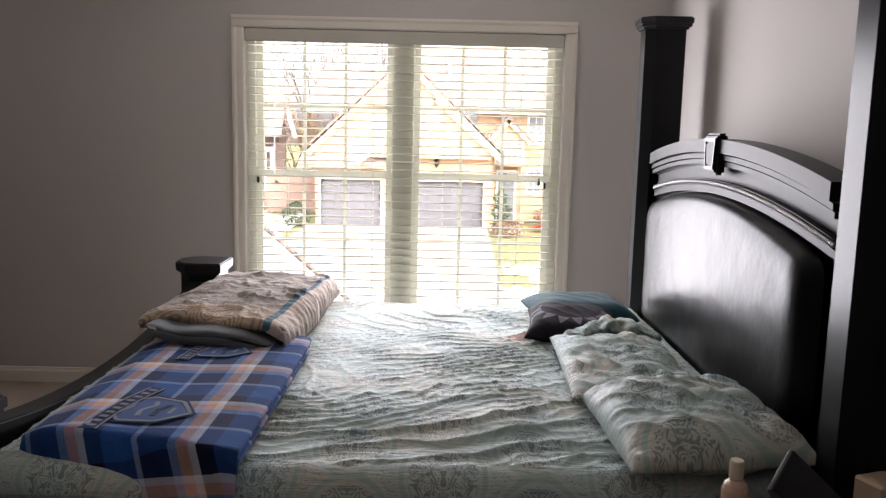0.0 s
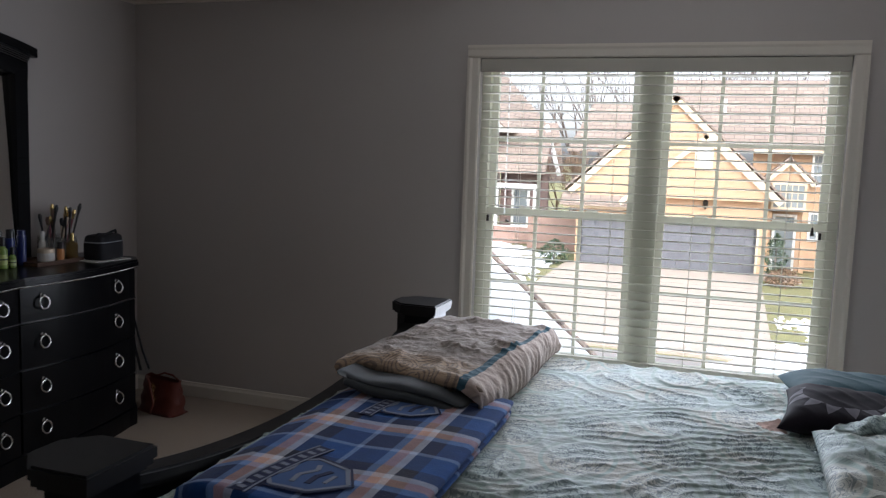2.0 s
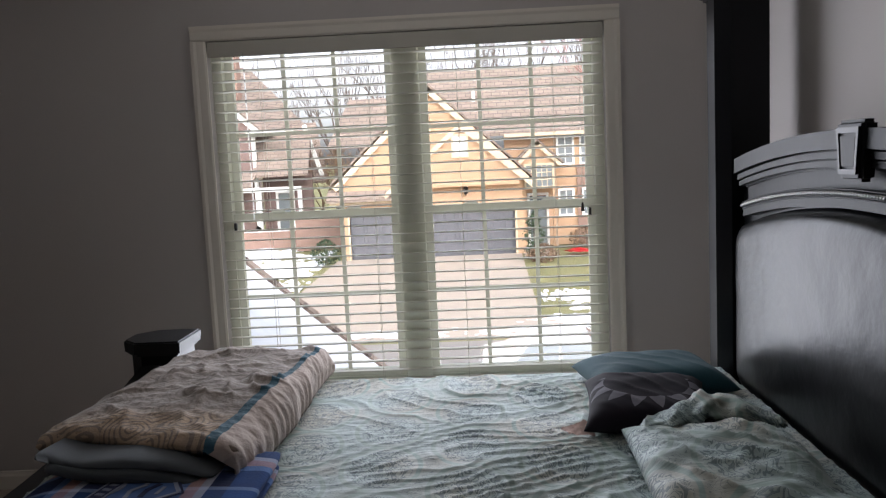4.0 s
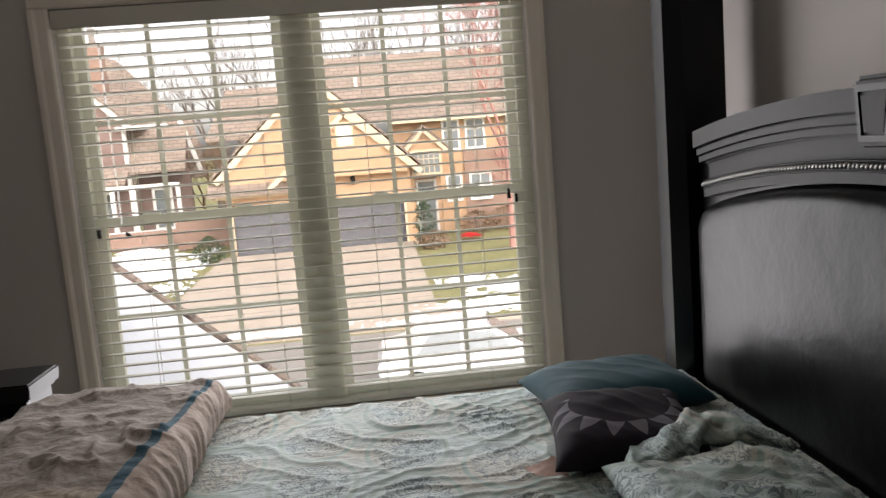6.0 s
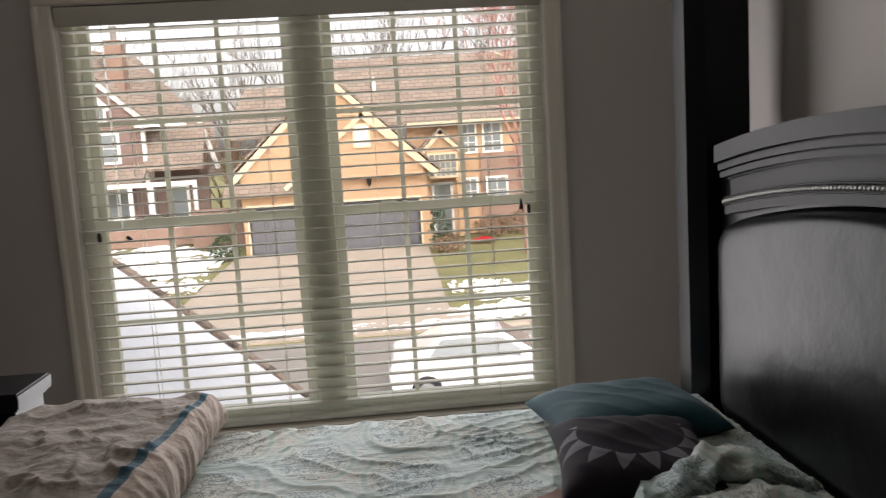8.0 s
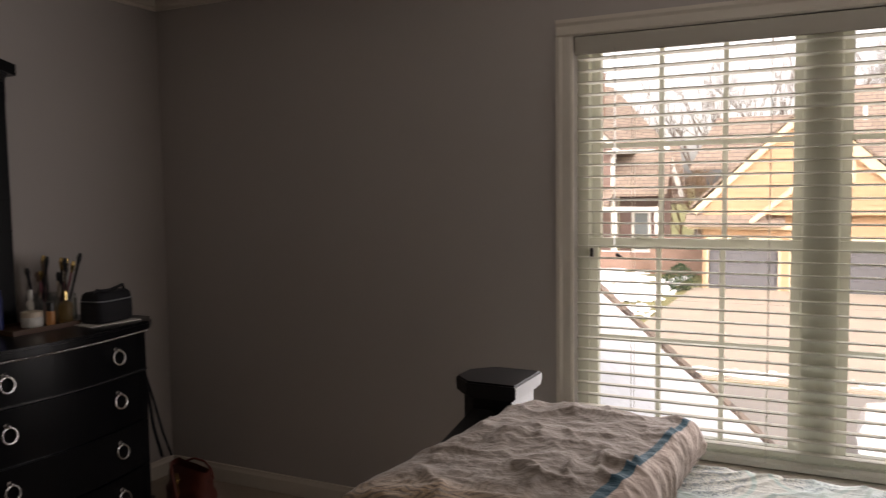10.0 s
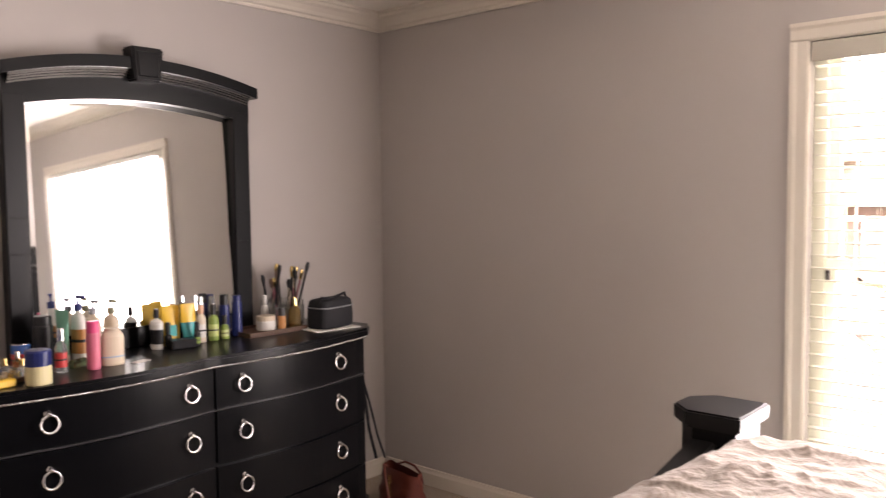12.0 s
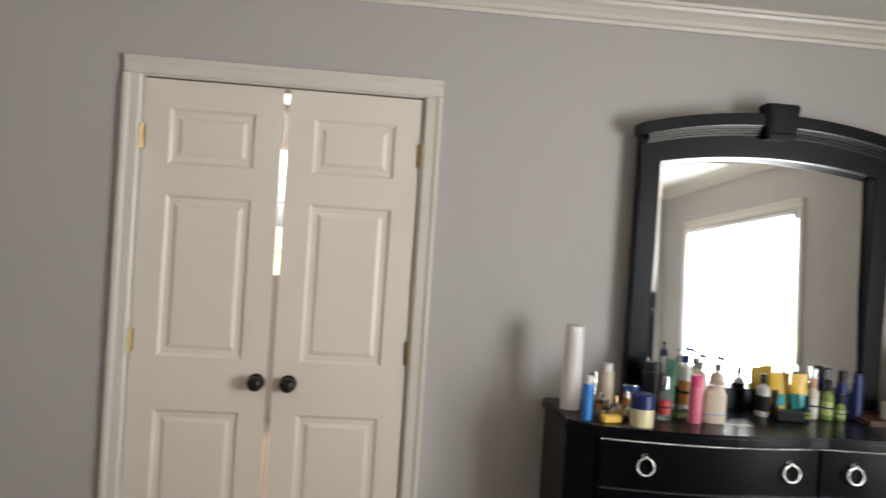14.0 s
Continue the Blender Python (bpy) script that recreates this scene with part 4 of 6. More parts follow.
# ---- folded comforter ----
def comforter_material():
    m = bpy.data.materials.new("beige paisley comforter cotton")
    m.use_nodes = True
    nt = m.node_tree
    b = nt.nodes["Principled BSDF"]
    b.inputs["Roughness"].default_value = 0.9
    b.inputs["Sheen Weight"].default_value = 0.15
    b.inputs["Specular IOR Level"].default_value = 0.2
    uv, u, v = uv_axes(nt)
    vo = nt.nodes.new("ShaderNodeTexVoronoi")
    vo.inputs["Scale"].default_value = 7.5
    nt.links.new(uv, vo.inputs["Vector"])
    ri = mathn(nt, "SINE", mathn(nt, "MULTIPLY", vo.outputs["Distance"], 62.0))
    near = step(nt, v, 3.20, 3.04)
    wave = nt.nodes.new("ShaderNodeTexNoise")
    wave.inputs["Scale"].default_value = 26
    nt.links.new(uv, wave.inputs["Vector"])
    pa = mathn(nt, "MULTIPLY", step(nt, ri, 0.15, 0.5), mathn(nt, "MULTIPLY_ADD", near, 0.42, 0.45))
    base = mixc(nt, near, (0.30, 0.248, 0.215), (0.42, 0.285, 0.175))
    c = mixc(nt, pa, base, (0.15, 0.10, 0.075))
    c = mixc(nt, mathn(nt, "MULTIPLY", wave.outputs["Fac"], 0.35), c, (0.46, 0.43, 0.40))
    stripe = mathn(nt, "MULTIPLY", mathn(nt, "GREATER_THAN", u, -0.515), mathn(nt, "LESS_THAN", u, -0.491))
    c = mixc(nt, stripe, c, (0.045, 0.11, 0.15))
    c = mixc(nt, mathn(nt, "GREATER_THAN", u, -0.491), c, (0.48, 0.385, 0.33))
    nt.links.new(c, b.inputs["Base Color"])
    n2 = nt.nodes.new("ShaderNodeTexNoise")
    n2.inputs["Scale"].default_value = 20
    n2.inputs["Detail"].default_value = 6
    nt.links.new(uv, n2.inputs["Vector"])
    bp = nt.nodes.new("ShaderNodeBump")
    bp.inputs["Strength"].default_value = 0.85
    bp.inputs["Distance"].default_value = 0.016
    nt.links.new(n2.outputs["Fac"], bp.inputs["Height"])
    nt.links.new(bp.outputs[0], b.inputs["Normal"])
    return m


COMF = comforter_material()
com = thing("comforter", "folded beige paisley comforter with grey lining and teal stripe", "comforter")
for k, (z0, th, y0, y1, hw, cx) in enumerate(((0.738, 0.036, 2.835, 3.88, 0.225, -0.690), (0.766, 0.036, 2.850, 3.88, 0.225, -0.715))):
    ob = part("lining_fold", slab(bmesh.new(), 70, 56, lambda u, cx=cx, y0=y0, y1=y1, z0=z0: (cx, (y0 + y1) / 2, z0), lambda u, hw=hw: hw, y1 - y0, lambda u, e, th=th: th, 0.014, 6.0 + k, lambda u, w: -0.035 * min(1.0, u * 2.5) + 0.006 * math.sin(18 * w) - 0.12 * w), GREYC, com, "dark grey quilted lining", smooth=True)


def cover(v, u):
    """The folded cover, v across and u along: a lip at the near end, its open side hanging to the sheet."""
    y0 = 3.035 - 0.155 * v
    y1 = 3.93 + 0.06 * v
    y = y0 + (y1 - y0) * u
    xl, xs, xr = -1.03 + 0.02 * u, -0.535 + 0.105 * u, -0.452 + 0.065 * u + 0.012 * math.sin(5 * u)
    n = fbm(2.6 * v, y * 4, 3.0, 4)
    top = 0.818 + 0.010 * math.sin(math.pi * u) - 0.006 * u
    end = max(0.0, (u - 0.93) / 0.07)
    top -= 0.07 * end ** 2.0
    lip = max(0.0, 1 - u / 0.035)
    top -= 0.022 * lip ** 2
    if v < 0.78:
        q = v / 0.78
        x = xl + (xs - xl) * q
        left = max(0.0, (0.22 - q) / 0.22)
        z = top - (0.018 + 0.05 * u) * left ** 2 + 0.014 * math.sin(math.pi * q)
        fade = 1 - 0.6 * left
        t = 0.0
    else:
        t = (v - 0.78) / 0.22
        bottom = 0.700 + 0.040 * max(0.0, 1 - u / 0.20)
        ang = t * math.pi / 2
        x = xs + (xr - xs) * math.sin(ang) + 0.012 * math.sin(math.pi * t)
        z = bottom + (top - bottom) * math.cos(ang) ** 0.9
        fade = 1 - t
    folds = (1 - abs(math.sin(13 * (0.35 * x + 0.95 * y) + 2.8 * fbm(x * 3, y * 3, 8.0, 3)))) ** 2
    cross = (1 - abs(math.sin(34 * (0.75 * x + 0.5 * y) + 3 * fbm(x * 4, y * 4, 1.0, 3)))) ** 3
    z += fade * (0.020 * folds * (0.3 + 0.9 * abs(n)) + 0.011 * cross * max(0.0, n + 0.4) + 0.014 * n + 0.0065 * fbm(x * 14, y * 14, 2.0, 3))
    x += 0.010 * n + t * 0.0045 * math.sin(105 * y + 9 * n)
    z += 0.007 * n * math.sin(math.pi * t)
    return (x, y + 0.010 * fbm(x * 6, 2.0, 4.0, 2), z)


def cover_loop(w, u):
    """Upper face of the cover, then back along its under face."""
    if w < 0.62:
        return cover(w / 0.62, u)
    v = 1 - (w - 0.62) / 0.38
    x, y, z = cover(v, u)
    k = math.sin(math.pi * min(1.0, (1 - v) * 3) / 2)
    return (x - 0.010 * (v > 0.8), y + 0.012 * (1 - min(1.0, u * 25)), max(0.695, z - 0.026 * max(k, 0.25)))


NA, NL = 150, 150
bm = bmesh.new()
g = cloth(bm, NA, NL, cover_loop)
bm.faces.new([p for p in g[0][:-1]])
bm.faces.new([p for p in g[-1][:-1]][::-1])
ob = part("cover", bm, COMF, com, "beige paisley cover with a teal stripe", smooth=True)
layer = ob.data.uv_layers.new(name="cloth")
for lp in ob.data.loops:
    i = lp.vertex_index % (NA + 1)
    w = i / NA
    v = w / 0.62 if w < 0.62 else 1 - (w - 0.62) / 0.38
    layer.data[lp.index].uv = (-0.515 + (v - 0.775) * 0.62, ob.data.vertices[lp.vertex_index].co.y)
# rolled lip where the cover folds under
bm = bmesh.new()
lip_pts = []
for i in range(41):
    v = 0.02 + 0.90 * i / 40
    x, y, z = cover(v, 0.012)
    lip_pts.append((x, y + 0.010 + 0.004 * math.sin(i * 1.3), z - 0.010))
tube(bm, lip_pts, [0.011 + 0.003 * math.sin(i * 1.7) for i in range(41)], 10)
ob = part("rolled_lip", bm, COMF, com, smooth=True)
add_uv(ob, lambda c: (min(c.x, -0.53), c.y))

# ---- dresser ----
DX0, DF, DYA, DYB, DH = -3.20, -2.757, 2.450, 4.205, 0.922
DYM = 3.307


def bow(y):
    """The front of the dresser: two shallow bows that meet in the middle."""
    half = (DYM - DYA - 0.08)
    if y < DYM:
        t = (y - (DYA + 0.08)) / half
    else:
        t = (y - DYM) / half
    t = min(1, max(0, t))
    e = (0.0, 0.03) if y < DYM else (0.03, 0.0)
    return DF + 0.060 * math.sin(math.pi * t) ** 1.0 * 0.75 + e[0] * (1 - t) + e[1] * t


def dresser_outline(off, side=0.0):
    pts = [(DX0, DYA - side), (DF - 0.085 + off, DYA - side), (DF - 0.005 + off, DYA + 0.075)]
    n = 24
    for i in range(n + 1):
        y = DYA + 0.08 + (DYB - DYA - 0.16) * i / n
        pts.append((bow(y) + off, y))
    pts += [(DF - 0.005 + off, DYB - 0.075), (DF - 0.085 + off, DYB + side), (DX0, DYB + side)]
    return pts


dr = thing("dresser", "black lacquered bow-front dresser with silver ring pulls", "dresser")
part("body", prism(bmesh.new(), dresser_outline(-0.022), "z", 0.09, DH - 0.035), BLACK, dr)
part("plinth", prism(bmesh.new(), dresser_outline(-0.004, 0.006), "z", 0.0, 0.095), BLACK, dr)
bm = bmesh.new()
prism(bm, dresser_outline(0.010, 0.012), "z", DH - 0.034, DH - 0.012)
prism(bm, dresser_outline(0.004, 0.006), "z", DH - 0.012, DH)
part("top", bm, BLACK, dr, "polished black top with light dust")
bm = bmesh.new()
nb = 150
for i in range(nb):
    y = DYA + 0.09 + (DYB - DYA - 0.18) * (i + 0.5) / nb
    bmesh.ops.create_icosphere(bm, subdivisions=1, radius=1.0, matrix=pose(bow(y) + 0.006, y, DH - 0.041, 35, 0, 0) @ Matrix.Diagonal((0.006, 0.0046, 0.0075, 1)))
part("rope_moulding", bm, SILVER, dr, "silver twisted rope moulding", smooth=True)
REED_LINE = material("polished edge bead", (0.10, 0.10, 0.105), 0.2, 0.6, vary=0.2, scale=12)


def torus(bm, R, r, n=28, m=8):
    return tube(bm, [(0, R * math.cos(2 * math.pi * i / n), R * math.sin(2 * math.pi * i / n)) for i in range(n)], r, m, closed=True)


ROWS_Z = [(0.715, 0.876), (0.505, 0.706), (0.300, 0.491), (0.105, 0.291)]
for c, (ya, yb, handles) in enumerate(((DYA + 0.095, DYM - 0.006, (2.688, 3.192)), (DYM + 0.006, DYB - 0.095, (3.422, 3.926)))):
    for za, zb in ROWS_Z:
        n = 16
        yy = [ya + (yb - ya) * i / n for i in range(n + 1)]
        bm = prism(bmesh.new(), [(bow(y) - 0.003, y) for y in yy] + [(bow(y) - 0.03, y) for y in yy[::-1]], "z", za, zb)
        drawer = part("drawer", bm, BLACK, dr)
        if za > 0.7:
            bm = prism(bmesh.new(), [(bow(y) + 0.003, y) for y in yy] + [(bow(y) - 0.004, y) for y in yy[::-1]], "z", za - 0.003, za + 0.004)
            part("bead", bm, REED_LINE, drawer, "thin polished edge bead")
        zc = za + (zb - za) * 0.66
        for hy in handles:
            hx = bow(hy) - 0.003
            h = part("ring_pull", torus(bmesh.new(), 0.0285, 0.0047), SILVER, drawer, "silver ring pull", smooth=True)
            h.matrix_basis = pose(hx + 0.016, hy, zc - 0.022, 0, -8, 0)
            bm = lathe(bmesh.new(), [(0, 0.020), (0.006, 0.019), (0.008, 0.012), (0.006, 0.006), (0.012, 0.003), (0.013, 0.0), (0, 0)], 14)
            k = part("stud", bm, SILVER, drawer, smooth=True)
            k.matrix_basis = pose(hx, hy, zc + 0.010, 0, 90, 0)

# ---- dresser mirror ----
REED = material("polished black reeding", (0.02, 0.02, 0.022), 0.16, spec=0.9, coat=0.6, vary=0.2, scale=8)
mir = thing("dresser_mirror", "black framed arched mirror standing on the dresser", "mirror")
MX0, MX1 = -3.190, -3.135
MY0, MY1, MC = 2.742, 3.782, 3.262
GY0, GY1, GZ0 = 2.823, 3.699, 1.005


def marc(z_mid, z_edge, half):
    return lambda y: z_mid - (z_mid - z_edge) * ((y - MC) / half) ** 2


g_top = marc(1.910, 1.868, 0.445)
o_top = marc(2.075, 2.005, 0.53)
for a, b in ((MY0, GY0), (GY1, MY1)):
    st = part("stile", bx(MX0, MX1, a, b, DH, 1.90, bevel=0.004), BLACK, mir)
    for z in (1.45, 1.32):
        part("groove", bx(MX1 - 0.001, MX1 + 0.0015, a + 0.002, b - 0.002, z, z + 0.006), BOARD, st)
yy = [MY0 + (MY1 - MY0) * i / 40 for i in range(41)]
part("top_panel", prism(bmesh.new(), [(y, g_top(y)) for y in yy] + [(y, o_top(y) - 0.02) for y in yy[::-1]], "x", MX0, MX1 - 0.001), BLACK, mir)
part("bottom_rail", bx(MX0, MX1, GY0, GY1, DH, GZ0, bevel=0.004), BLACK, mir)
yc = [2.728 + (3.800 - 2.728) * i / 40 for i in range(41)]
for a, b, x in ((-0.045, 0.0, 0.045), (-0.056, -0.044, 0.030), (-0.064, -0.057, 0.024), (-0.073, -0.066, 0.018), (-0.082, -0.075, 0.012)):
    inset = 0.03 if x < 0.04 else 0.0
    y2 = [min(max(y, 2.728 + inset), 3.800 - inset) for y in yc]
    part("cornice" if x > 0.04 else "reed", prism(bmesh.new(), [(y, o_top(y) + a) for y in y2] + [(y, o_top(y) + b) for y in y2[::-1]], "x", MX0, MX1 + x), BLACK if x > 0.04 else REED, mir)
bm = prism(bmesh.new(), [(-0.068, 0.068), (0.068, 0.068), (0.056, -0.066), (-0.056, -0.066)], "x", -0.02, 0.062)
bmesh.ops.bevel(bm, geom=list(bm.edges), offset=0.007, segments=2, affect="EDGES")
ks = part("keystone", bm, BLACK, mir)
ks.location = (MX1, 3.272, 2.047)
bm = prism(bmesh.new(), [(-0.05, 0.05), (0.05, 0.05), (0.042, -0.048), (-0.042, -0.048)], "x", 0.060, 0.066)
bmesh.ops.bevel(bm, geom=list(bm.edges), offset=0.003, segments=1, affect="EDGES")
part("raised_panel", bm, BLACK, ks)
yg = [GY0 + (GY1 - GY0) * i / 30 for i in range(31)]


bm = bmesh.new()
out_v = [bm.verts.new((MX1 - 0.012, y, g_top(y))) for y in yg] + [bm.verts.new((MX1 - 0.012, GY1, GZ0)), bm.verts.new((MX1 - 0.012, GY0, GZ0))]
d = 0.022
yi = [GY0 + d + (GY1 - GY0 - 2 * d) * i / 30 for i in range(31)]
in_v = [bm.verts.new((MX1 - 0.0095, y, g_top(y) - d)) for y in yi] + [bm.verts.new((MX1 - 0.0095, GY1 - d, GZ0 + d)), bm.verts.new((MX1 - 0.0095, GY0 + d, GZ0 + d))]
n = len(out_v)
for i in range(n):
    bm.faces.new((out_v[i], out_v[(i + 1) % n], in_v[(i + 1) % n], in_v[i]))
bm.faces.new(in_v)
mg = part("mirror_glass", bm, MIRROR, mir, "bevelled silver mirror glass")
pivot = Matrix.Translation((MX1 - 0.008, MC, 1.44))
mg.matrix_basis = Matrix.Translation((-0.0125, 0, 0)) @ pivot @ pose(0, 0, 0, 0, -2.35, 0.6) @ pivot.inverted()
part("backing", bx(MX0, MX1 - 0.046, GY0, GY1, GZ0, 1.87), BLACKW, mir)

# ---- outside ----
GZ = -3.0


def ground_sheet(bm, x0, x1, y0, y1, nx, ny, z, amp):
    cloth(bm, nx, ny, lambda u, v: (x0 + (x1 - x0) * u, y0 + (y1 - y0) * v, z + amp * fbm((x0 + (x1 - x0) * u) * 0.2, (y0 + (y1 - y0) * v) * 0.2)))
    return bm


bm = bmesh.new()
ground_sheet(bm, -60, 60, 5.2, 90, 60, 60, GZ - 0.05, 0.03)
for a in ((-2500, -60, 5.2, 3000), (60, 2500, 5.2, 3000), (-60, 60, 90, 3000), (-2500, 2500, -2500, 5.2)):
    ground_sheet(bm, *a, 2, 2, GZ - 0.05, 0.0)
structure("ground", bm, GRASS, "patchy winter lawn around the houses", "lawn", smooth=True)
structure("road", bx(-60, 60, 11.0, 20.6, GZ - 0.3, GZ - 0.02), ASPH, "worn grey asphalt street", "road")
bm = bmesh.new()
prism(bm, [(-6.2, 38.0), (2.3, 38.0), (2.0, 27.0), (1.9, 23.5), (2.9, 20.9), (-7.6, 20.9), (-6.0, 24.5)], "z", GZ - 0.2, GZ + 0.01)
structure("driveway", bm, CONC, "light concrete driveway before the garage", "driveway")
for y in (24.5, 29.0, 33.5):
    structure("driveway_joint", bx(-6.3, 2.2, y, y + 0.04, GZ + 0.008, GZ + 0.014), ASPH, "dark joint across the concrete driveway", "joint")
structure("pavement", prism(bmesh.new(), [(2.4, 39.5), (3.9, 39.5), (3.8, 36.0), (2.35, 36.6)], "z", GZ - 0.2, GZ + 0.012), CONC, "concrete walk to the entry", "walk")
for a, b in ((-60, -7.6), (2.9, 60)):
    structure("kerb", bx(a, b, 20.6, 20.9, GZ - 0.3, GZ + 0.06, bevel=0.02), CONC, "low concrete kerb along the street", "kerb")


def snow_patch(cx, cy, rx, ry, seed, h=0.05):
    bm = bmesh.new()
    n = 48

    def f(u, v):
        a, b = 2 * u - 1, 2 * v - 1
        edge = 1 - math.sqrt(a * a + b * b) + 1.5 * fbm(a * 5.0 + seed, b * 5.0, seed, 4) - 0.30
        return (cx + rx * a, cy + ry * b, GZ - 0.03 + h * max(-0.6, min(1.0, edge * 2.5)) + 0.01 * fbm(a * 8, b * 8, seed))
    cloth(bm, n, n, f)
    return solo("snow_patch", bm, SNOW, "melting patch of white snow on the ground", "snow", group="melting snow patches", kind="stuff", smooth=True)


for k, a in enumerate(((4.6, 22.6, 3.4, 1.0), (5.2, 25.2, 2.4, 1.6), (3.2, 26.6, 1.0, 1.0), (7.6, 24.4, 2.0, 1.2), (-7.6, 30.6, 1.4, 1.6), (-11.0, 41.0, 4.0, 4.5), (-8.4, 35.5, 1.8, 2.8), (-2.5, 21.6, 2.4, 0.55), (1.4, 21.4, 1.6, 0.5), (0.3, 13.2, 3.0, 0.7), (6.0, 13.3, 3.0, 0.8))):
    snow_patch(*a, 3.1 * k + 1, 0.06)


# neighbour roof below the window, under snow
nr = thing("garage_roof", "steep snow-covered roof with a dark shingle edge", "roof")
bm = bmesh.new()
prism(bm, [(-0.35, -0.35), (-4.2, 2.961), (-4.2, 2.76), (-0.40, -0.55)], "y", 4.86, 7.20)
part("shingles", bm, ROOF, nr)
bm = bmesh.new()


def roof_snow(u, v):
    x = -0.42 - 3.7 * u
    y = 4.86 + 2.27 * v + 0.02 * fbm(u * 9, v * 2, 3.0)
    return (x, y, -0.35 + 0.86 * (-0.35 - x) + 0.07 * min(1.0, (1 - v) * 30) + 0.012 * fbm(x * 2, y * 2, 1.0) - 0.02)


cloth(bm, 60, 40, roof_snow)
part("snow_cover", bm, SNOW, nr, "smooth white snow", smooth=True)
for i in range(26):
    x = -0.40 - i * 0.14
    zz = -0.34 + 0.86 * (-0.35 - x)
    part("edge_shingle", prism(bmesh.new(), [(x, zz + 0.03), (x - 0.135, zz + 0.146), (x - 0.135, zz + 0.116), (x, zz)], "y", 7.13, 7.215 + 0.012 * (i % 3)), ROOF, nr)
part("fascia", prism(bmesh.new(), [(-0.35, -0.36), (-4.2, 2.94), (-4.2, 2.74), (-0.40, -0.58)], "y", 7.18, 7.205), BROWNS, nr)


# ---- houses ----
def siding(parent, x0, x1, z0, z1, y, mat, top=None, step_=0.2, y_in=0.25):
    """Lapped boards on a wall that faces the street; top(x) cuts them under a gable."""
    bm = bmesh.new()
    z = z0
    while z < z1 - 1e-3:
        zt = min(z + step_, z1)
        a, b = x0, x1
        if top:
            a, b = top(z + step_ * 0.5)
            a, b = max(a, x0), min(b, x1)
            if b - a < 0.1:
                break
        vs = [bm.verts.new(p) for p in ((a, y - 0.022, z), (b, y - 0.022, z), (b, y, zt), (a, y, zt), (a, y + y_in, z), (b, y + y_in, z), (b, y + y_in, zt), (a, y + y_in, zt))]
        for q in ((0, 1, 2, 3), (5, 4, 7, 6), (4, 0, 3, 7), (1, 5, 6, 2), (4, 5, 1, 0), (3, 2, 6, 7)):
            bm.faces.new([vs[i] for i in q])
        z = zt
    return part("wall", bm, mat, parent)


def house_window(parent, x0, x1, z0, z1, y, trim=WHITEX, cols=2, rows=2, t=0.10, pane=REFLGL):
    bm = bmesh.new()
    box(bm, x0 - t, x0, y - 0.07, y + 0.02, z0 - t, z1 + t)
    box(bm, x1, x1 + t, y - 0.07, y + 0.02, z0 - t, z1 + t)
    box(bm, x0, x1, y - 0.07, y + 0.02, z1, z1 + t)
    box(bm, x0, x1, y - 0.07, y + 0.02, z0 - t, z0)
    w = part("window", bm, trim, parent)
    part("pane", bx(x0, x1, y - 0.035, y - 0.025, z0, z1), pane, w)
    for k in range(1, cols):
        x = x0 + (x1 - x0) * k / cols
        part("muntin", bx(x - 0.02, x + 0.02, y - 0.05, y - 0.0355, z0, z1), trim, w)
    for k in range(1, rows):
        z = z0 + (z1 - z0) * k / rows
        part("muntin", bx(x0, x1, y - 0.049, y - 0.036, z - 0.02, z + 0.02), trim, w)
    return w


def rake(parent, xa, za, xb, zb, y, w=0.26, mat=CREAM):
    dx, dz = xb - xa, zb - za
    l = math.hypot(dx, dz)
    nx, nz = -dz / l * w, dx / l * w
    if nz > 0:
        nx, nz = -nx, -nz
    return part("rake_board", prism(bmesh.new(), [(xa, za), (xb, zb), (xb + nx, zb + nz), (xa + nx, za + nz)], "y", y - 0.16, y - 0.08), mat, parent)


def roof_slope(parent, a, b, c, d_, th=0.12):
    bm = bmesh.new()
    lo = [bm.verts.new(p) for p in (a, b, c, d_)]
    hi = [bm.verts.new((p[0], p[1], p[2] + th)) for p in (a, b, c, d_)]
    bm.faces.new(lo[::-1])
    bm.faces.new(hi)
    for i in range(4):
        bm.faces.new((lo[i], lo[(i + 1) % 4], hi[(i + 1) % 4], hi[i]))
    return part("roof", bm, ROOF, parent)


hs = thing("tan_house", "tan sided house with a steep gable over two garage doors", "house")
FY = 38.0
PX, PZ = -1.66, 4.75
LE, RE, EZ = -6.15, 2.78, 0.50


def gable(z):
    k = (PZ - 0.12 - z)
    return (PX - k * (PX - LE) / (PZ - EZ) , PX + k * (RE - PX) / (PZ - EZ))


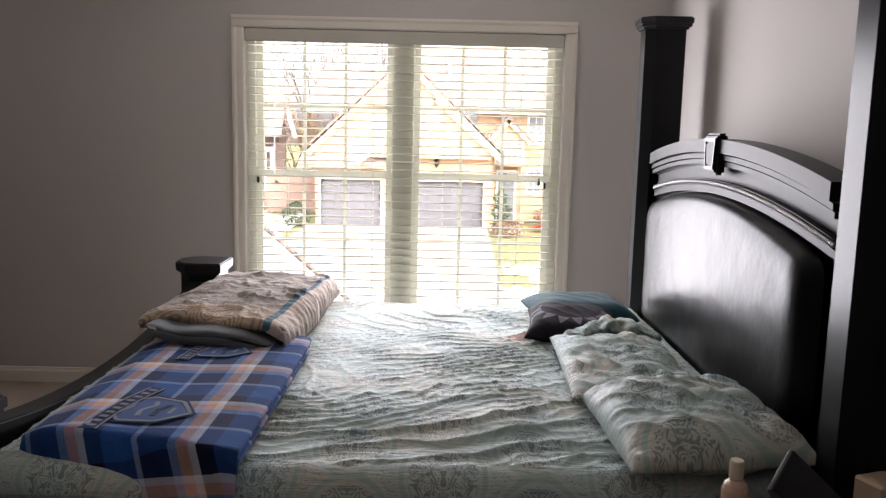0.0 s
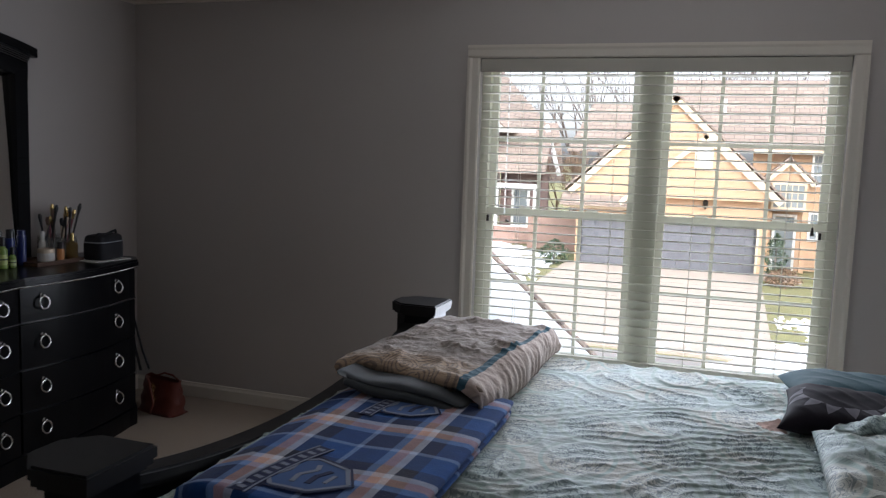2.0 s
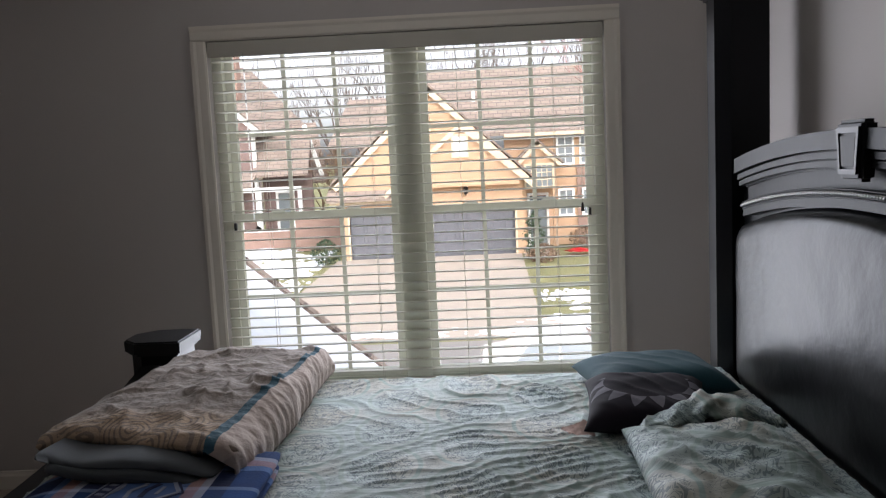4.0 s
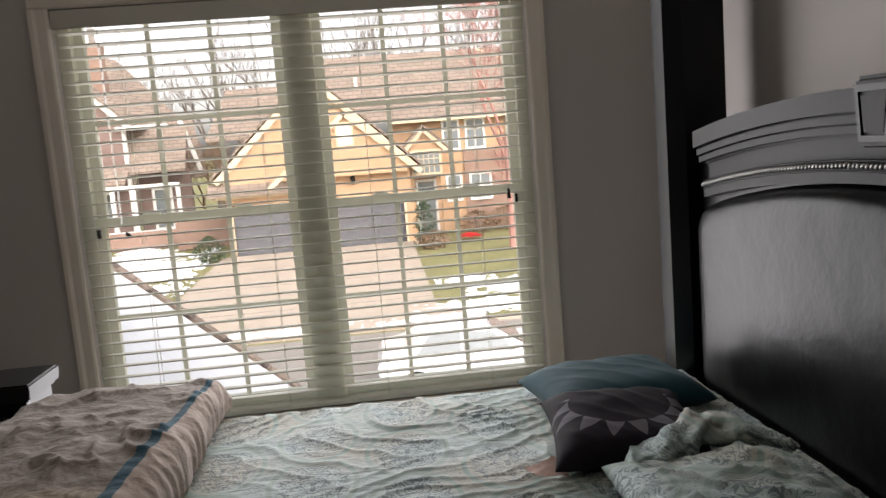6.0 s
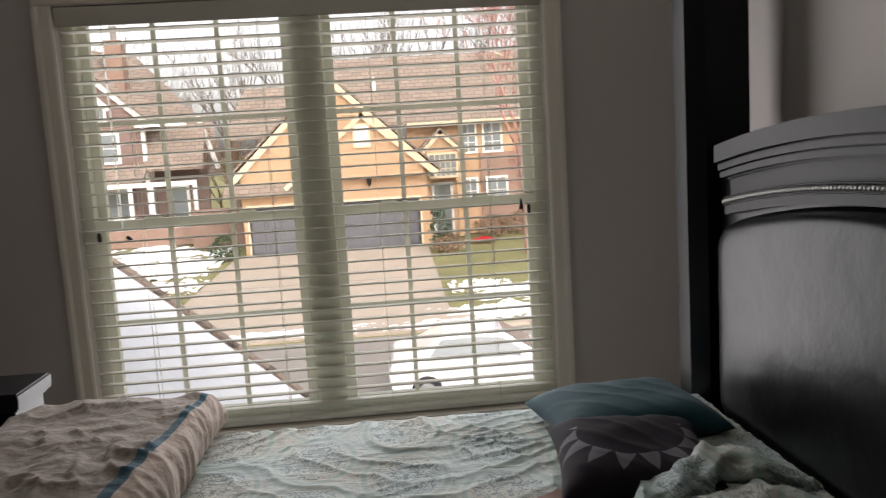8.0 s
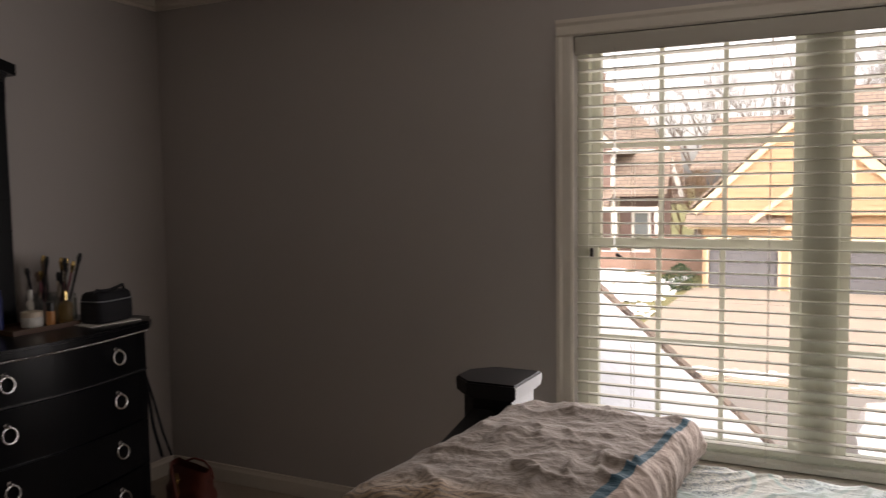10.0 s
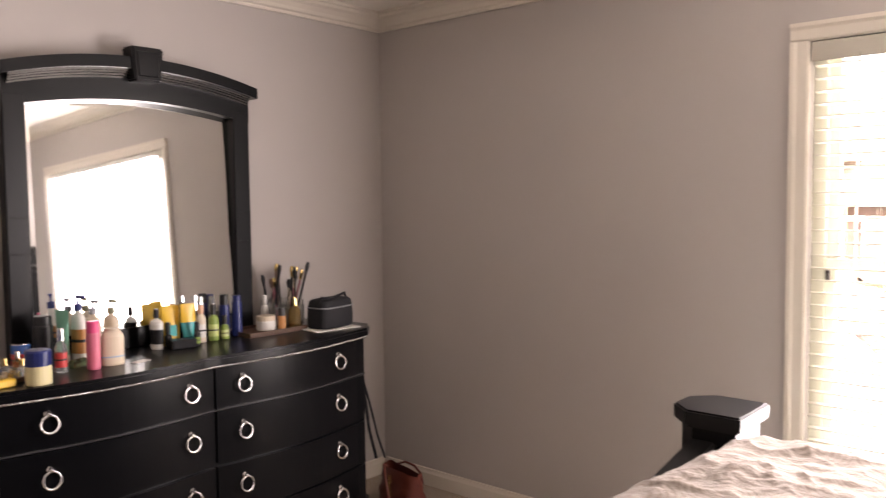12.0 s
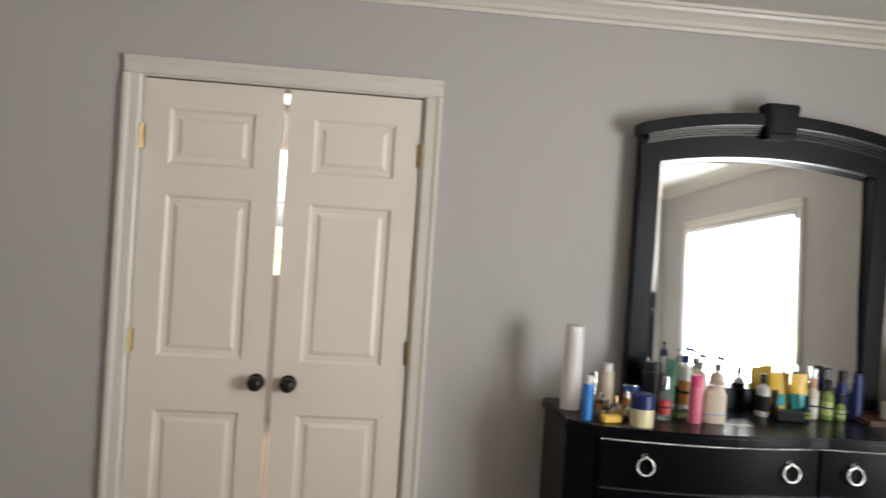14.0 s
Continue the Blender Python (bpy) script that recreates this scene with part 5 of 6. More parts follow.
siding(hs, LE + 0.35, RE - 0.35, GZ + 2.15, PZ - 0.3, FY, SIDING, lambda z: gable(z) if z > EZ else (LE + 0.35, RE - 0.35))
for a, b in ((LE + 0.35, -5.55), (-2.75, -2.25), (2.05, RE - 0.3)):
    part("pier", bx(a, b, FY - 0.06, FY + 0.25, GZ, GZ + 2.16), SIDING, hs)
for a, b in ((-5.55, -2.75), (-2.25, 2.05)):
    g = part("garage_door", bx(a, b, FY + 0.12, FY + 0.18, GZ, GZ + 2.12), GARAGE, hs, "grey paneled garage door")
    for k in range(4):
        n = 4 if b - a < 3.5 else 8
        for j in range(n):
            w = (b - a) / n
            part("panel", bx(a + j * w + 0.07, a + (j + 1) * w - 0.07, FY + 0.10, FY + 0.125, GZ + 0.08 + k * 0.52, GZ + 0.50 + k * 0.52, bevel=0.02), GARAGE, g)
    for c in (a - 0.09, b):
        part("door_trim", bx(c, c + 0.09, FY - 0.10, FY + 0.15, GZ, GZ + 2.13), CREAM, hs)
    part("door_trim", bx(a - 0.09, b + 0.09, FY - 0.10, FY + 0.15, GZ + 2.13, GZ + 2.24), CREAM, hs)
rake(hs, LE - 0.1, EZ - 0.12, PX, PZ, FY)
rake(hs, PX, PZ, RE + 0.25, EZ - 0.28, FY)
rake(hs, -3.9, -0.05, -0.30, 3.05, FY - 0.4, 0.2)
rake(hs, -0.30, 3.05, 2.9, 0.25, FY - 0.4, 0.2)
siding(hs, -3.3, 2.3, 0.2, 2.9, FY - 0.4, SIDING, lambda z: (-0.30 - (3.0 - z) * 1.10, -0.30 + (3.0 - z) * 1.10), 0.2, 0.4)
house_window(hs, -0.62, -0.05, 1.60, 2.45, FY - 0.42, CREAM, 1, 1, pane=WHITEX)
part("eave_board", bx(-6.4, -2.2, FY - 0.28, FY + 0.02, -0.42, -0.22), CREAM, hs)
roof_slope(hs, (-6.5, FY - 0.55, -0.30), (-2.5, FY - 0.55, -0.30), (-2.5, FY + 0.1, 0.15), (-6.5, FY + 0.1, 0.15))
sconce = part("wall_lantern", lathe(bmesh.new(), [(0, 0.5), (0.05, 0.45), (0.12, 0.36), (0.09, 0.12), (0.03, 0.05), (0, 0)], 8, -0.15, FY - 0.2), BRONZE, hs)
sconce.location.z = -0.25
roof_slope(hs, (LE - 0.2, FY - 0.2, EZ - 0.05), (PX, FY - 0.2, PZ + 0.02), (PX, 46, PZ + 0.02), (LE - 0.2, 46, EZ - 0.05))
roof_slope(hs, (PX, FY - 0.2, PZ + 0.02), (RE + 0.3, FY - 0.2, EZ - 0.2), (RE + 0.3, 46, EZ - 0.2), (PX, 46, PZ + 0.02))
# main block behind
MY = 41.0
siding(hs, 1.8, 13.0, GZ, 2.5, MY, SIDING)
roof_slope(hs, (-2.6, MY - 0.5, 2.45), (13.5, MY - 0.5, 2.45), (11.0, 46.0, 6.1), (-2.6, 46.0, 6.1))
roof_slope(hs, (-7.0, MY + 0.5, 2.2), (-2.2, MY + 0.5, 2.2), (-2.2, 45.0, 4.75), (-6.3, 45.0, 4.75))
part("gutter", bx(1.8, 13.4, MY - 0.62, MY - 0.48, 2.36, 2.52), CREAM, hs)
part("hip_cap", tube(bmesh.new(), [(13.4, MY - 0.5, 2.6), (7.0, 46.0, 6.2)], 0.07, 6), CREAM, hs)
part("vent_pipe", tube(bmesh.new(), [(0.4, 43.2, 3.7), (0.4, 43.2, 5.0)], 0.09, 8), WHITEX, hs)
house_window(hs, 4.42, 5.10, 1.0, 2.3, MY, WHITEX, 2, 3)
house_window(hs, 5.55, 6.35, 1.0, 2.3, MY, WHITEX, 2, 3)
house_window(hs, 7.6, 8.4, 1.0, 2.3, MY, WHITEX, 2, 3)
part("brick_wall", bx(5.3, 13.05, MY - 0.12, MY - 0.03, GZ, 0.9), BRICK, hs)
house_window(hs, 4.45, 5.05, -1.5, -0.35, MY - 0.03, WHITEX, 2, 2)
house_window(hs, 5.6, 6.5, -1.5, -0.35, MY - 0.14, WHITEX, 2, 2)
# entry bay
siding(hs, 2.45, 4.2, -0.2, 1.95, MY - 1.0, SIDING, lambda z: (2.45, 4.2) if z < 1.1 else (3.32 - (2.15 - z) * 1.0, 3.32 + (2.15 - z) * 1.0), 0.2, 1.0)
rake(hs, 2.2, 1.02, 3.32, 2.1, MY - 1.0, 0.18)
rake(hs, 3.32, 2.1, 4.45, 1.02, MY - 1.0, 0.18)
roof_slope(hs, (2.1, MY - 1.2, 0.98), (3.32, MY - 1.2, 2.12), (3.32, MY + 1.0, 2.12), (2.1, MY + 1.0, 0.98))
roof_slope(hs, (3.32, MY - 1.2, 2.12), (4.55, MY - 1.2, 0.98), (4.55, MY + 1.0, 0.98), (3.32, MY + 1.0, 2.12))
house_window(hs, 2.75, 4.0, -0.05, 0.95, MY - 1.0, CREAM, 5, 3)
bm = bmesh.new()
box(bm, 2.5, 2.72, MY - 1.0, MY - 0.8, GZ, -0.2)
box(bm, 4.0, 4.22, MY - 1.0, MY - 0.8, GZ, -0.2)
part("porch_post", bm, SIDING, hs)
d1 = part("front_door", bx(2.95, 3.75, MY - 0.12, MY - 0.05, GZ, -0.55), REFLGL, hs, "dark glazed front door")
bm = bmesh.new()
box(bm, 2.83, 2.95, MY - 0.15, MY - 0.02, GZ, -0.40)
box(bm, 3.75, 3.87, MY - 0.15, MY - 0.02, GZ, -0.40)
box(bm, 2.95, 3.75, MY - 0.15, MY - 0.02, -0.52, -0.40)
part("door_frame", bm, WHITEX, d1)

# brown house to the side
bh = thing("brown_house", "dark brown sided house with white trim and brick chimney", "house")
HY = 47.5
siding(bh, -22.0, -12.3, GZ, 6.6, HY, BROWNS, lambda z: (-22.0, -12.3) if z < 3.9 else (-22.0, -12.3 - (z - 3.9) * 1.02))
part("corner_board", bx(-12.42, -12.24, HY - 0.08, HY + 0.2, GZ, 3.5), WHITEX, bh)
rake(bh, -16.2, 7.7, -11.9, 3.6, HY, 0.3, WHITEX)
roof_slope(bh, (-16.3, HY - 0.3, 7.75), (-11.6, HY - 0.3, 3.35), (-10.0, 54, 3.35), (-14.0, 54, 7.75))
rake(bh, -14.9, 5.6, -13.75, 4.4, HY - 0.5, 0.2, WHITEX)
rake(bh, -16.4, 4.2, -14.9, 5.6, HY - 0.5, 0.2, WHITEX)
house_window(bh, -15.1, -14.3, 3.75, 4.55, HY, WHITEX, 1, 1, 0.14)
house_window(bh, -15.15, -13.75, 1.55, 3.0, HY, WHITEX, 1, 2, 0.14)
part("eave_board", bx(-12.6, -9.9, HY - 0.5, HY - 0.2, 3.3, 3.5), WHITEX, bh)
siding(bh, -12.25, -9.3, GZ, 3.3, HY + 1.2, BROWNS)
roof_slope(bh, (-12.4, HY - 0.4, 0.9), (-9.2, HY - 0.4, 0.9), (-9.2, HY + 1.2, 3.3), (-12.4, HY + 1.2, 3.3))
roof_slope(bh, (-16.5, HY - 1.6, 0.35), (-12.2, HY - 1.6, 0.35), (-12.2, HY, 1.2), (-16.5, HY, 1.2))
part("porch_beam", bx(-16.5, -9.4, HY - 1.6, HY - 1.4, 0.10, 0.34), WHITEX, bh)
for x in (-13.0, -11.9, -9.6):
    part("porch_post", bx(x, x + 0.2, HY - 1.6, HY - 1.4, GZ, 0.1), WHITEX, bh)
house_window(bh, -15.4, -13.4, -1.6, -0.1, HY, WHITEX, 3, 1, 0.14)
house_window(bh, -11.35, -10.55, -2.2, -0.1, HY + 1.15, WHITEX, 1, 1, 0.16)
rake(bh, -9.6, 3.9, -8.6, 0.6, HY + 2, 0.25, WHITEX)
roof_slope(bh, (-12.0, HY + 4.5, 4.0), (-9.5, HY + 4.5, 4.0), (-8.4, HY + 1.6, 0.4), (-12.0, HY + 1.6, 0.4))
ch = part("chimney", bx(-14.2, -13.3, HY + 1.0, HY + 1.9, 4.0, 8.2, bevel=0.03), BRICK, bh, "red brick chimney")
part("chimney_pot", lathe(bmesh.new(), [(0.0, 9.0), (0.22, 9.0), (0.22, 8.8), (0.18, 8.7), (0.18, 8.2), (0, 8.2)], 12, -13.75, HY + 1.45), ASPH, ch)
part("porch_railing", bx(-16.0, -9.6, HY - 1.55, HY - 1.5, GZ + 0.8, GZ + 0.9), WHITEX, bh)
bm = bmesh.new()
for k in range(40):
    box(bm, -16 + k * 0.16, -15.94 + k * 0.16, HY - 1.55, HY - 1.5, GZ, GZ + 0.8)
part("baluster", bm, WHITEX, bh)
fence = thing("brick_wall", "low red brick wall beside the brown house", "garden wall")
part("bricks", bx(-9.2, -6.4, 43.0, 43.3, GZ, GZ + 1.9), BRICK, fence)
part("bricks", bx(-15.5, -9.6, 45.0, 45.3, GZ, GZ + 0.9), BRICK, fence)

# ---- car ----
car = thing("car", "white parked car on the street with dark windows", "car", (1.88, 15.75, GZ), 178)
car.scale = (0.82, 0.82, 0.82)


def car_body():
    prof = [(-2.10, 0.30), (-2.16, 0.55), (-2.05, 0.78), (-1.55, 0.92), (-1.05, 0.98), (-0.35, 1.42), (0.25, 1.50), (0.95, 1.46), (1.55, 1.12), (2.02, 1.04), (2.15, 0.75), (2.10, 0.32)]
    bm = bmesh.new()
    rings = []
    for w, lift in ((-0.88, 0), (-0.80, 0.0), (0.80, 0.0), (0.88, 0)):
        ring_ = []
        for x, z in prof:
            tuck = 0.20 * max(0.0, (z - 0.95) / 0.5)
            y = math.copysign(abs(w) - tuck, w)
            inset = 0.94 if abs(w) > 0.85 else 1.0
            ring_.append(bm.verts.new((x * (0.985 if abs(w) > 0.85 else 1.0), y, 0.35 + (z - 0.35) * inset)))
        rings.append(ring_)
    for a, b in zip(rings, rings[1:]):
        for i in range(len(prof)):
            j = (i + 1) % len(prof)
            bm.faces.new((a[i], a[j], b[j], b[i]))
    bm.faces.new(rings[0][::-1])
    bm.faces.new(rings[-1])
    return bm


cb = part("body", car_body(), CARW, car)
for s in (-1, 1):
    def gp(x, z):
        return (x, s * (0.895 - 0.20 * max(0.0, (z - 0.95) / 0.5) * 1.0), z)
    for quad in (((-0.85, 0.98), (-0.30, 1.34), (0.28, 1.38), (0.30, 0.98)), ((0.36, 0.98), (0.34, 1.38), (1.00, 1.36), (1.30, 1.00))):
        bm = bmesh.new()
        vs = [bm.verts.new(gp(x, z)) for x, z in quad]
        vb = [bm.verts.new((p.co.x, p.co.y - s * 0.03, p.co.z)) for p in vs]
        bm.faces.new(vs)
        bm.faces.new(vb[::-1])
        for i in range(4):
            bm.faces.new((vs[i], vs[(i + 1) % 4], vb[(i + 1) % 4], vb[i]))
        part("side_window", bm, REFLGL, cb)
    for x in (-1.35, 1.35):
        wt = part("wheel", lathe(bmesh.new(), [(0, -0.09), (0.20, -0.10), (0.31, -0.10), (0.33, -0.06), (0.33, 0.06), (0.31, 0.10), (0.20, 0.10), (0, 0.09)], 24), RUBBER, car)
        wt.matrix_basis = pose(x, s * 0.84, 0.33, 90, 0, 0)
        part("rim", lathe(bmesh.new(), [(0, -0.115), (0.05, -0.12), (0.19, -0.108), (0.20, -0.095), (0.20, 0.095), (0.19, 0.108), (0.05, 0.12), (0, 0.115)], 18), ALLOY, wt)
    part("wing_mirror", bx(-0.80, -0.62, min(s * 0.9, s * 1.03), max(s * 0.9, s * 1.03), 0.96, 1.08, bevel=0.03), CARW, car)
    hl = part("headlight", bx(-2.12, -1.72, min(s * 0.55, s * 0.86), max(s * 0.55, s * 0.86), 0.66, 0.80, bevel=0.04), ALLOY, car)
bm = bmesh.new()
vs = [bm.verts.new(p) for p in ((-1.06, -0.74, 1.0), (-1.06, 0.74, 1.0), (-0.36, 0.60, 1.435), (-0.36, -0.60, 1.435), (-1.06, -0.74, 0.97), (-1.06, 0.74, 0.97), (-0.36, 0.60, 1.40), (-0.36, -0.60, 1.40))]
for q in ((0, 1, 2, 3), (7, 6, 5, 4), (0, 4, 5, 1), (2, 6, 7, 3)):
    bm.faces.new([vs[i] for i in q])
part("windscreen", bm, REFLGL, cb)


# ---- trees ----
def grow(bm, p, d, length, r, depth, rng, spread, twist):
    n = 4
    pts, rad = [p.copy()], [r]
    for i in range(n):
        d = (d + Vector((rng.uniform(-1, 1), rng.uniform(-1, 1), rng.uniform(-0.4, 0.9))) * twist).normalized()
        p = p + d * length / n
        pts.append(p.copy())
        rad.append(r * (1 - 0.5 * (i + 1) / n))
    tube(bm, pts, rad, 5 if depth > 2 else 3)
    if depth:
        for k in range(3 if depth > 1 else 4):
            q = pts[rng.randint(2, n)]
            nd = (d + Vector((rng.uniform(-1, 1), rng.uniform(-1, 1), rng.uniform(-0.2, 0.8))) * spread).normalized()
            grow(bm, q, nd, length * rng.uniform(0.55, 0.8), max(0.012, rad[-1] * 0.8), depth - 1, rng, spread, twist)


def bare_tree(x, y, h, seed, mat=BARK, label="tall bare winter tree behind the houses", depth=4, spread=0.6, base=GZ):
    rng = random.Random(seed)
    t = thing("tree", label, "tree", (x, y, base), group="bare trees")
    part("trunk", tube(bmesh.new(), [(0, 0, 0), (0.05, 0.02, h * 0.18), (0.0, 0.05, h * 0.36)], [h * 0.016, h * 0.013, h * 0.010], 8), mat, t)
    bm = bmesh.new()
    for k in range(5):
        a = k * 1.256 + rng.uniform(-0.4, 0.4)
        grow(bm, Vector((0, 0.04, h * rng.uniform(0.24, 0.36))), Vector((0.45 * math.cos(a), 0.45 * math.sin(a), 1)).normalized(), h * 0.27, h * 0.007, depth - 1, rng, spread, 0.16)
    part("branches", bm, mat, t)
    return t


for k, (x, y, h) in enumerate(((-21.0, 62, 17), (-16.5, 64, 15), (-13.0, 60, 13), (-10.2, 63, 16), (-7.5, 58, 16), (-4.8, 62, 18), (-1.5, 66, 19), (1.2, 60, 17), (4.0, 63, 18), (7.2, 60, 18), (10.5, 64, 19), (14.0, 62, 18), (-25, 66, 18))):
    bare_tree(x, y, h, 11 + k)
bare_tree(6.0, 33.0, 11.5, 5, REDTW, "red-brown ornamental tree before the tan house", 6, 0.8)
bare_tree(6.9, 36.2, 5.0, 7, REDTW, "small red-brown twiggy shrub by the brick wall", 5, 1.0)
bare_tree(-9.0, 50.0, 6.5, 9, SHRUB, "brown bare tree between the two houses", 5, 0.9)
bare_tree(-7.6, 49.0, 6.0, 19, SHRUB, "brown bare tree between the two houses", 5, 0.9)


def shrub(x, y, r, h, seed, mat=EVERG, label="rounded evergreen shrub beside the walk", tiers=None):
    rng = random.Random(seed)
    s = thing("shrub", label, "shrub", (x, y, GZ))
    part("stem", tube(bmesh.new(), [(0, 0, 0), (0, 0, h * 0.7)], 0.04, 6), BARK, s)
    vs, fs = [], []
    for k in range(900):
        a, z = rng.uniform(0, 6.283), rng.random()
        rr = r * (math.sin(math.pi * min(1, z * 0.9 + 0.12)) ** 0.6) * rng.uniform(0.55, 1.05)
        if tiers:
            rr *= 0.45 + 0.55 * abs(math.sin(z * tiers * math.pi))
        p = Vector((rr * math.cos(a), rr * math.sin(a), z * h))
        e = 0.05 + 0.05 * rng.random()
        i = len(vs)
        for c in range(3):
            vs.append(p + Vector((rng.uniform(-e, e), rng.uniform(-e, e), rng.uniform(-e, e))))
        fs.append((i, i + 1, i + 2))
    me = bpy.data.meshes.new("foliage")
    me.from_pydata(vs, [], fs)
    me.materials.append(mat)
    f = new("foliage", me)
    f.parent = s
    return s


shrub(2.75, 36.0, 0.55, 2.0, 3, EVERG, "spiral trimmed evergreen beside the driveway", 3)
shrub(3.0, 35.0, 0.7, 0.7, 4, SHRUB, "low brown shrub in the flower bed")
shrub(-6.6, 37.2, 0.7, 1.1, 5, EVERG, "low evergreen shrub at the garage corner")
shrub(5.5, 39.5, 0.9, 1.0, 6, SHRUB, "brown winter shrub along the brick wall")
shrub(7.0, 39.6, 1.0, 1.1, 8, SHRUB, "brown winter shrub along the brick wall")
bm = bmesh.new()
cloth(bm, 14, 8, lambda u, v: (4.4 + 1.1 * u - 0.3 * v, 36.6 + 0.7 * v, GZ + 0.12 + 0.16 * math.sin(math.pi * u) * math.sin(math.pi * v) + 0.04 * fbm(u * 4, v * 4)))
bmesh.ops.solidify(bm, geom=bm.faces[:], thickness=0.12)
solo("sled", bm, REDPL, "red plastic sled lying on the lawn", "sled", smooth=True)
bin_ = thing("waste_bin", "grey wheeled bin at the street edge", "bin", (6.2, 21.6, GZ))
part("body", prism(bmesh.new(), [(-0.25, 0), (0.25, 0), (0.32, 1.0), (-0.32, 1.0)], "y", -0.3, 0.3), plastic("blue grey plastic", (0.35, 0.38, 0.45)), bin_)
part("lid", bx(-0.35, 0.35, -0.34, 0.34, 1.0, 1.08, bevel=0.03), plastic("grey lid plastic", (0.4, 0.42, 0.48)), bin_)

# ---- room behind the door: daylight in its own window ----
glow2 = new("closet_window_light", bpy.data.lights.new("closet_window_light", "AREA"))
glow2.data.shape = "RECTANGLE"
glow2.data.size, glow2.data.size_y = 1.05, 0.95
glow2.data.energy = 8.0
glow2.matrix_world = look((-6.44, 1.1, 1.63), (0.0, 1.1, 1.63))

# ---- things on the dresser ----
WHITEP = plastic("white plastic", (0.72, 0.70, 0.66))
CREAMP = plastic("cream plastic", (0.66, 0.55, 0.42))
NAVYP = plastic("navy plastic", (0.012, 0.022, 0.12))
BLACKP = plastic("black plastic", (0.012, 0.012, 0.014))
PINKP = plastic("pink lacquer", (0.68, 0.16, 0.24))
MINTP = plastic("mint green tube", (0.22, 0.55, 0.40))
TEALP = plastic("teal plastic", (0.03, 0.36, 0.36))
YELP = plastic("yellow plastic", (0.78, 0.48, 0.05))
GREENP = plastic("green plastic", (0.22, 0.32, 0.07))
BLUEP = plastic("bright blue plastic", (0.03, 0.22, 0.62))
SKYP = plastic("pale blue plastic", (0.25, 0.42, 0.62))
REDP = plastic("red plastic cap", (0.55, 0.05, 0.05))
ORANGEP = plastic("orange liquid", (0.55, 0.24, 0.08))
GREYP = plastic("grey pump plastic", (0.28, 0.29, 0.31))
CLEARP = clear("clear plastic", (0.86, 0.88, 0.87))
AMBERG = clear("amber glass", (0.55, 0.36, 0.14))
TRAYW = material("brown wooden tray", (0.10, 0.05, 0.03), 0.5, vary=0.2, scale=12)
PAPER = material("white paper", (0.75, 0.72, 0.68), 0.85, vary=0.03, scale=9)


def shoulder(r, h, neck, hn):
    return [(0, 0), (r * 0.93, 0), (r, 0.006), (r, h * 0.82), (r * 0.86, h * 0.92), (neck, h), (neck, h + hn), (0, h + hn)]


def bottle(name, label, x, y, r, h, body, cap, cap_h=0.03, cap_r=None, neck=None, band=None, sy=1.0, rz=0.0, pump=False, straight=False, category="bottle"):
    """A bottle with body, cap and, where it has them, a label band and a pump."""
    t = thing(name, label, category, (x, y, DH + 0.0005), rz, group="toiletries on the dresser")
    neck = neck or r * 0.45
    cap_r = cap_r or neck * 1.25
    if straight:
        pr = [(0, 0), (r * 0.95, 0), (r, 0.005), (r, h - 0.006), (r * 0.94, h), (0, h)]
    else:
        pr = shoulder(r, h, neck, 0.008)
    b = part("body", lathe(bmesh.new(), pr, 22, 0, 0, sy), body, t, smooth=False)
    z = h if straight else h + 0.004
    part("cap", lathe(bmesh.new(), [(0, z), (cap_r, z), (cap_r, z + cap_h * 0.9), (cap_r * 0.9, z + cap_h), (0, z + cap_h)], 18, 0, 0, sy if straight else 1.0), cap, t)
    if band:
        part("label", lathe(bmesh.new(), [(r * 1.012, h * 0.18), (r * 1.012, h * 0.66)], 22, 0, 0, sy), band, b)
        part("label_bar", lathe(bmesh.new(), [(r * 1.018, h * 0.40), (r * 1.018, h * 0.46)], 22, 0, 0, sy), BLACKP, b)
    if pump:
        p = part("pump", tube(bmesh.new(), [(0, 0, z + cap_h), (0, 0, z + cap_h + 0.022)], 0.004, 8), cap, t)
        part("spout", bx(-0.010, 0.034, -0.007, 0.007, z + cap_h + 0.020, z + cap_h + 0.031, bevel=0.003), cap, p)
    return t


bottle("petroleum_jelly_jar", "pale yellow jelly jar with a broad navy lid", -2.775, 2.685, 0.040, 0.062, plastic("pale yellow jelly", (0.70, 0.62, 0.36)), NAVYP, 0.050, 0.041, straight=True, category="jar")
bottle("lotion_bottle", "white lotion bottle with orange label and navy pump", -3.030, 2.935, 0.030, 0.185, WHITEP, NAVYP, 0.026, 0.014, 0.012, ORANGEP, 0.65, 20, True)
bottle("lotion_bottle", "cream lotion bottle with a grey pump", -3.040, 2.995, 0.035, 0.165, CREAMP, GREYP, 0.022, 0.014, 0.012, None, 0.7, 10, True)
bottle("lotion_bottle", "cream lotion bottle with an olive pump", -3.040, 3.065, 0.036, 0.160, CREAMP, plastic("olive pump plastic", (0.17, 0.17, 0.10)), 0.022, 0.014, 0.012, None, 0.7, 10, True)
bottle("spray_can", "pink lacquered hair spray can", -2.860, 2.908, 0.023, 0.130, PINKP, plastic("hot pink cap", (0.75, 0.08, 0.22)), 0.040, 0.022, straight=True, category="spray can")
ob = bottle("body_wash_bottle", "cream oval bottle standing on its blue cap", -2.875, 2.985, 0.040, 0.125, CREAMP, CREAMP, 0.006, 0.028, 0.026, None, 0.5, 75)
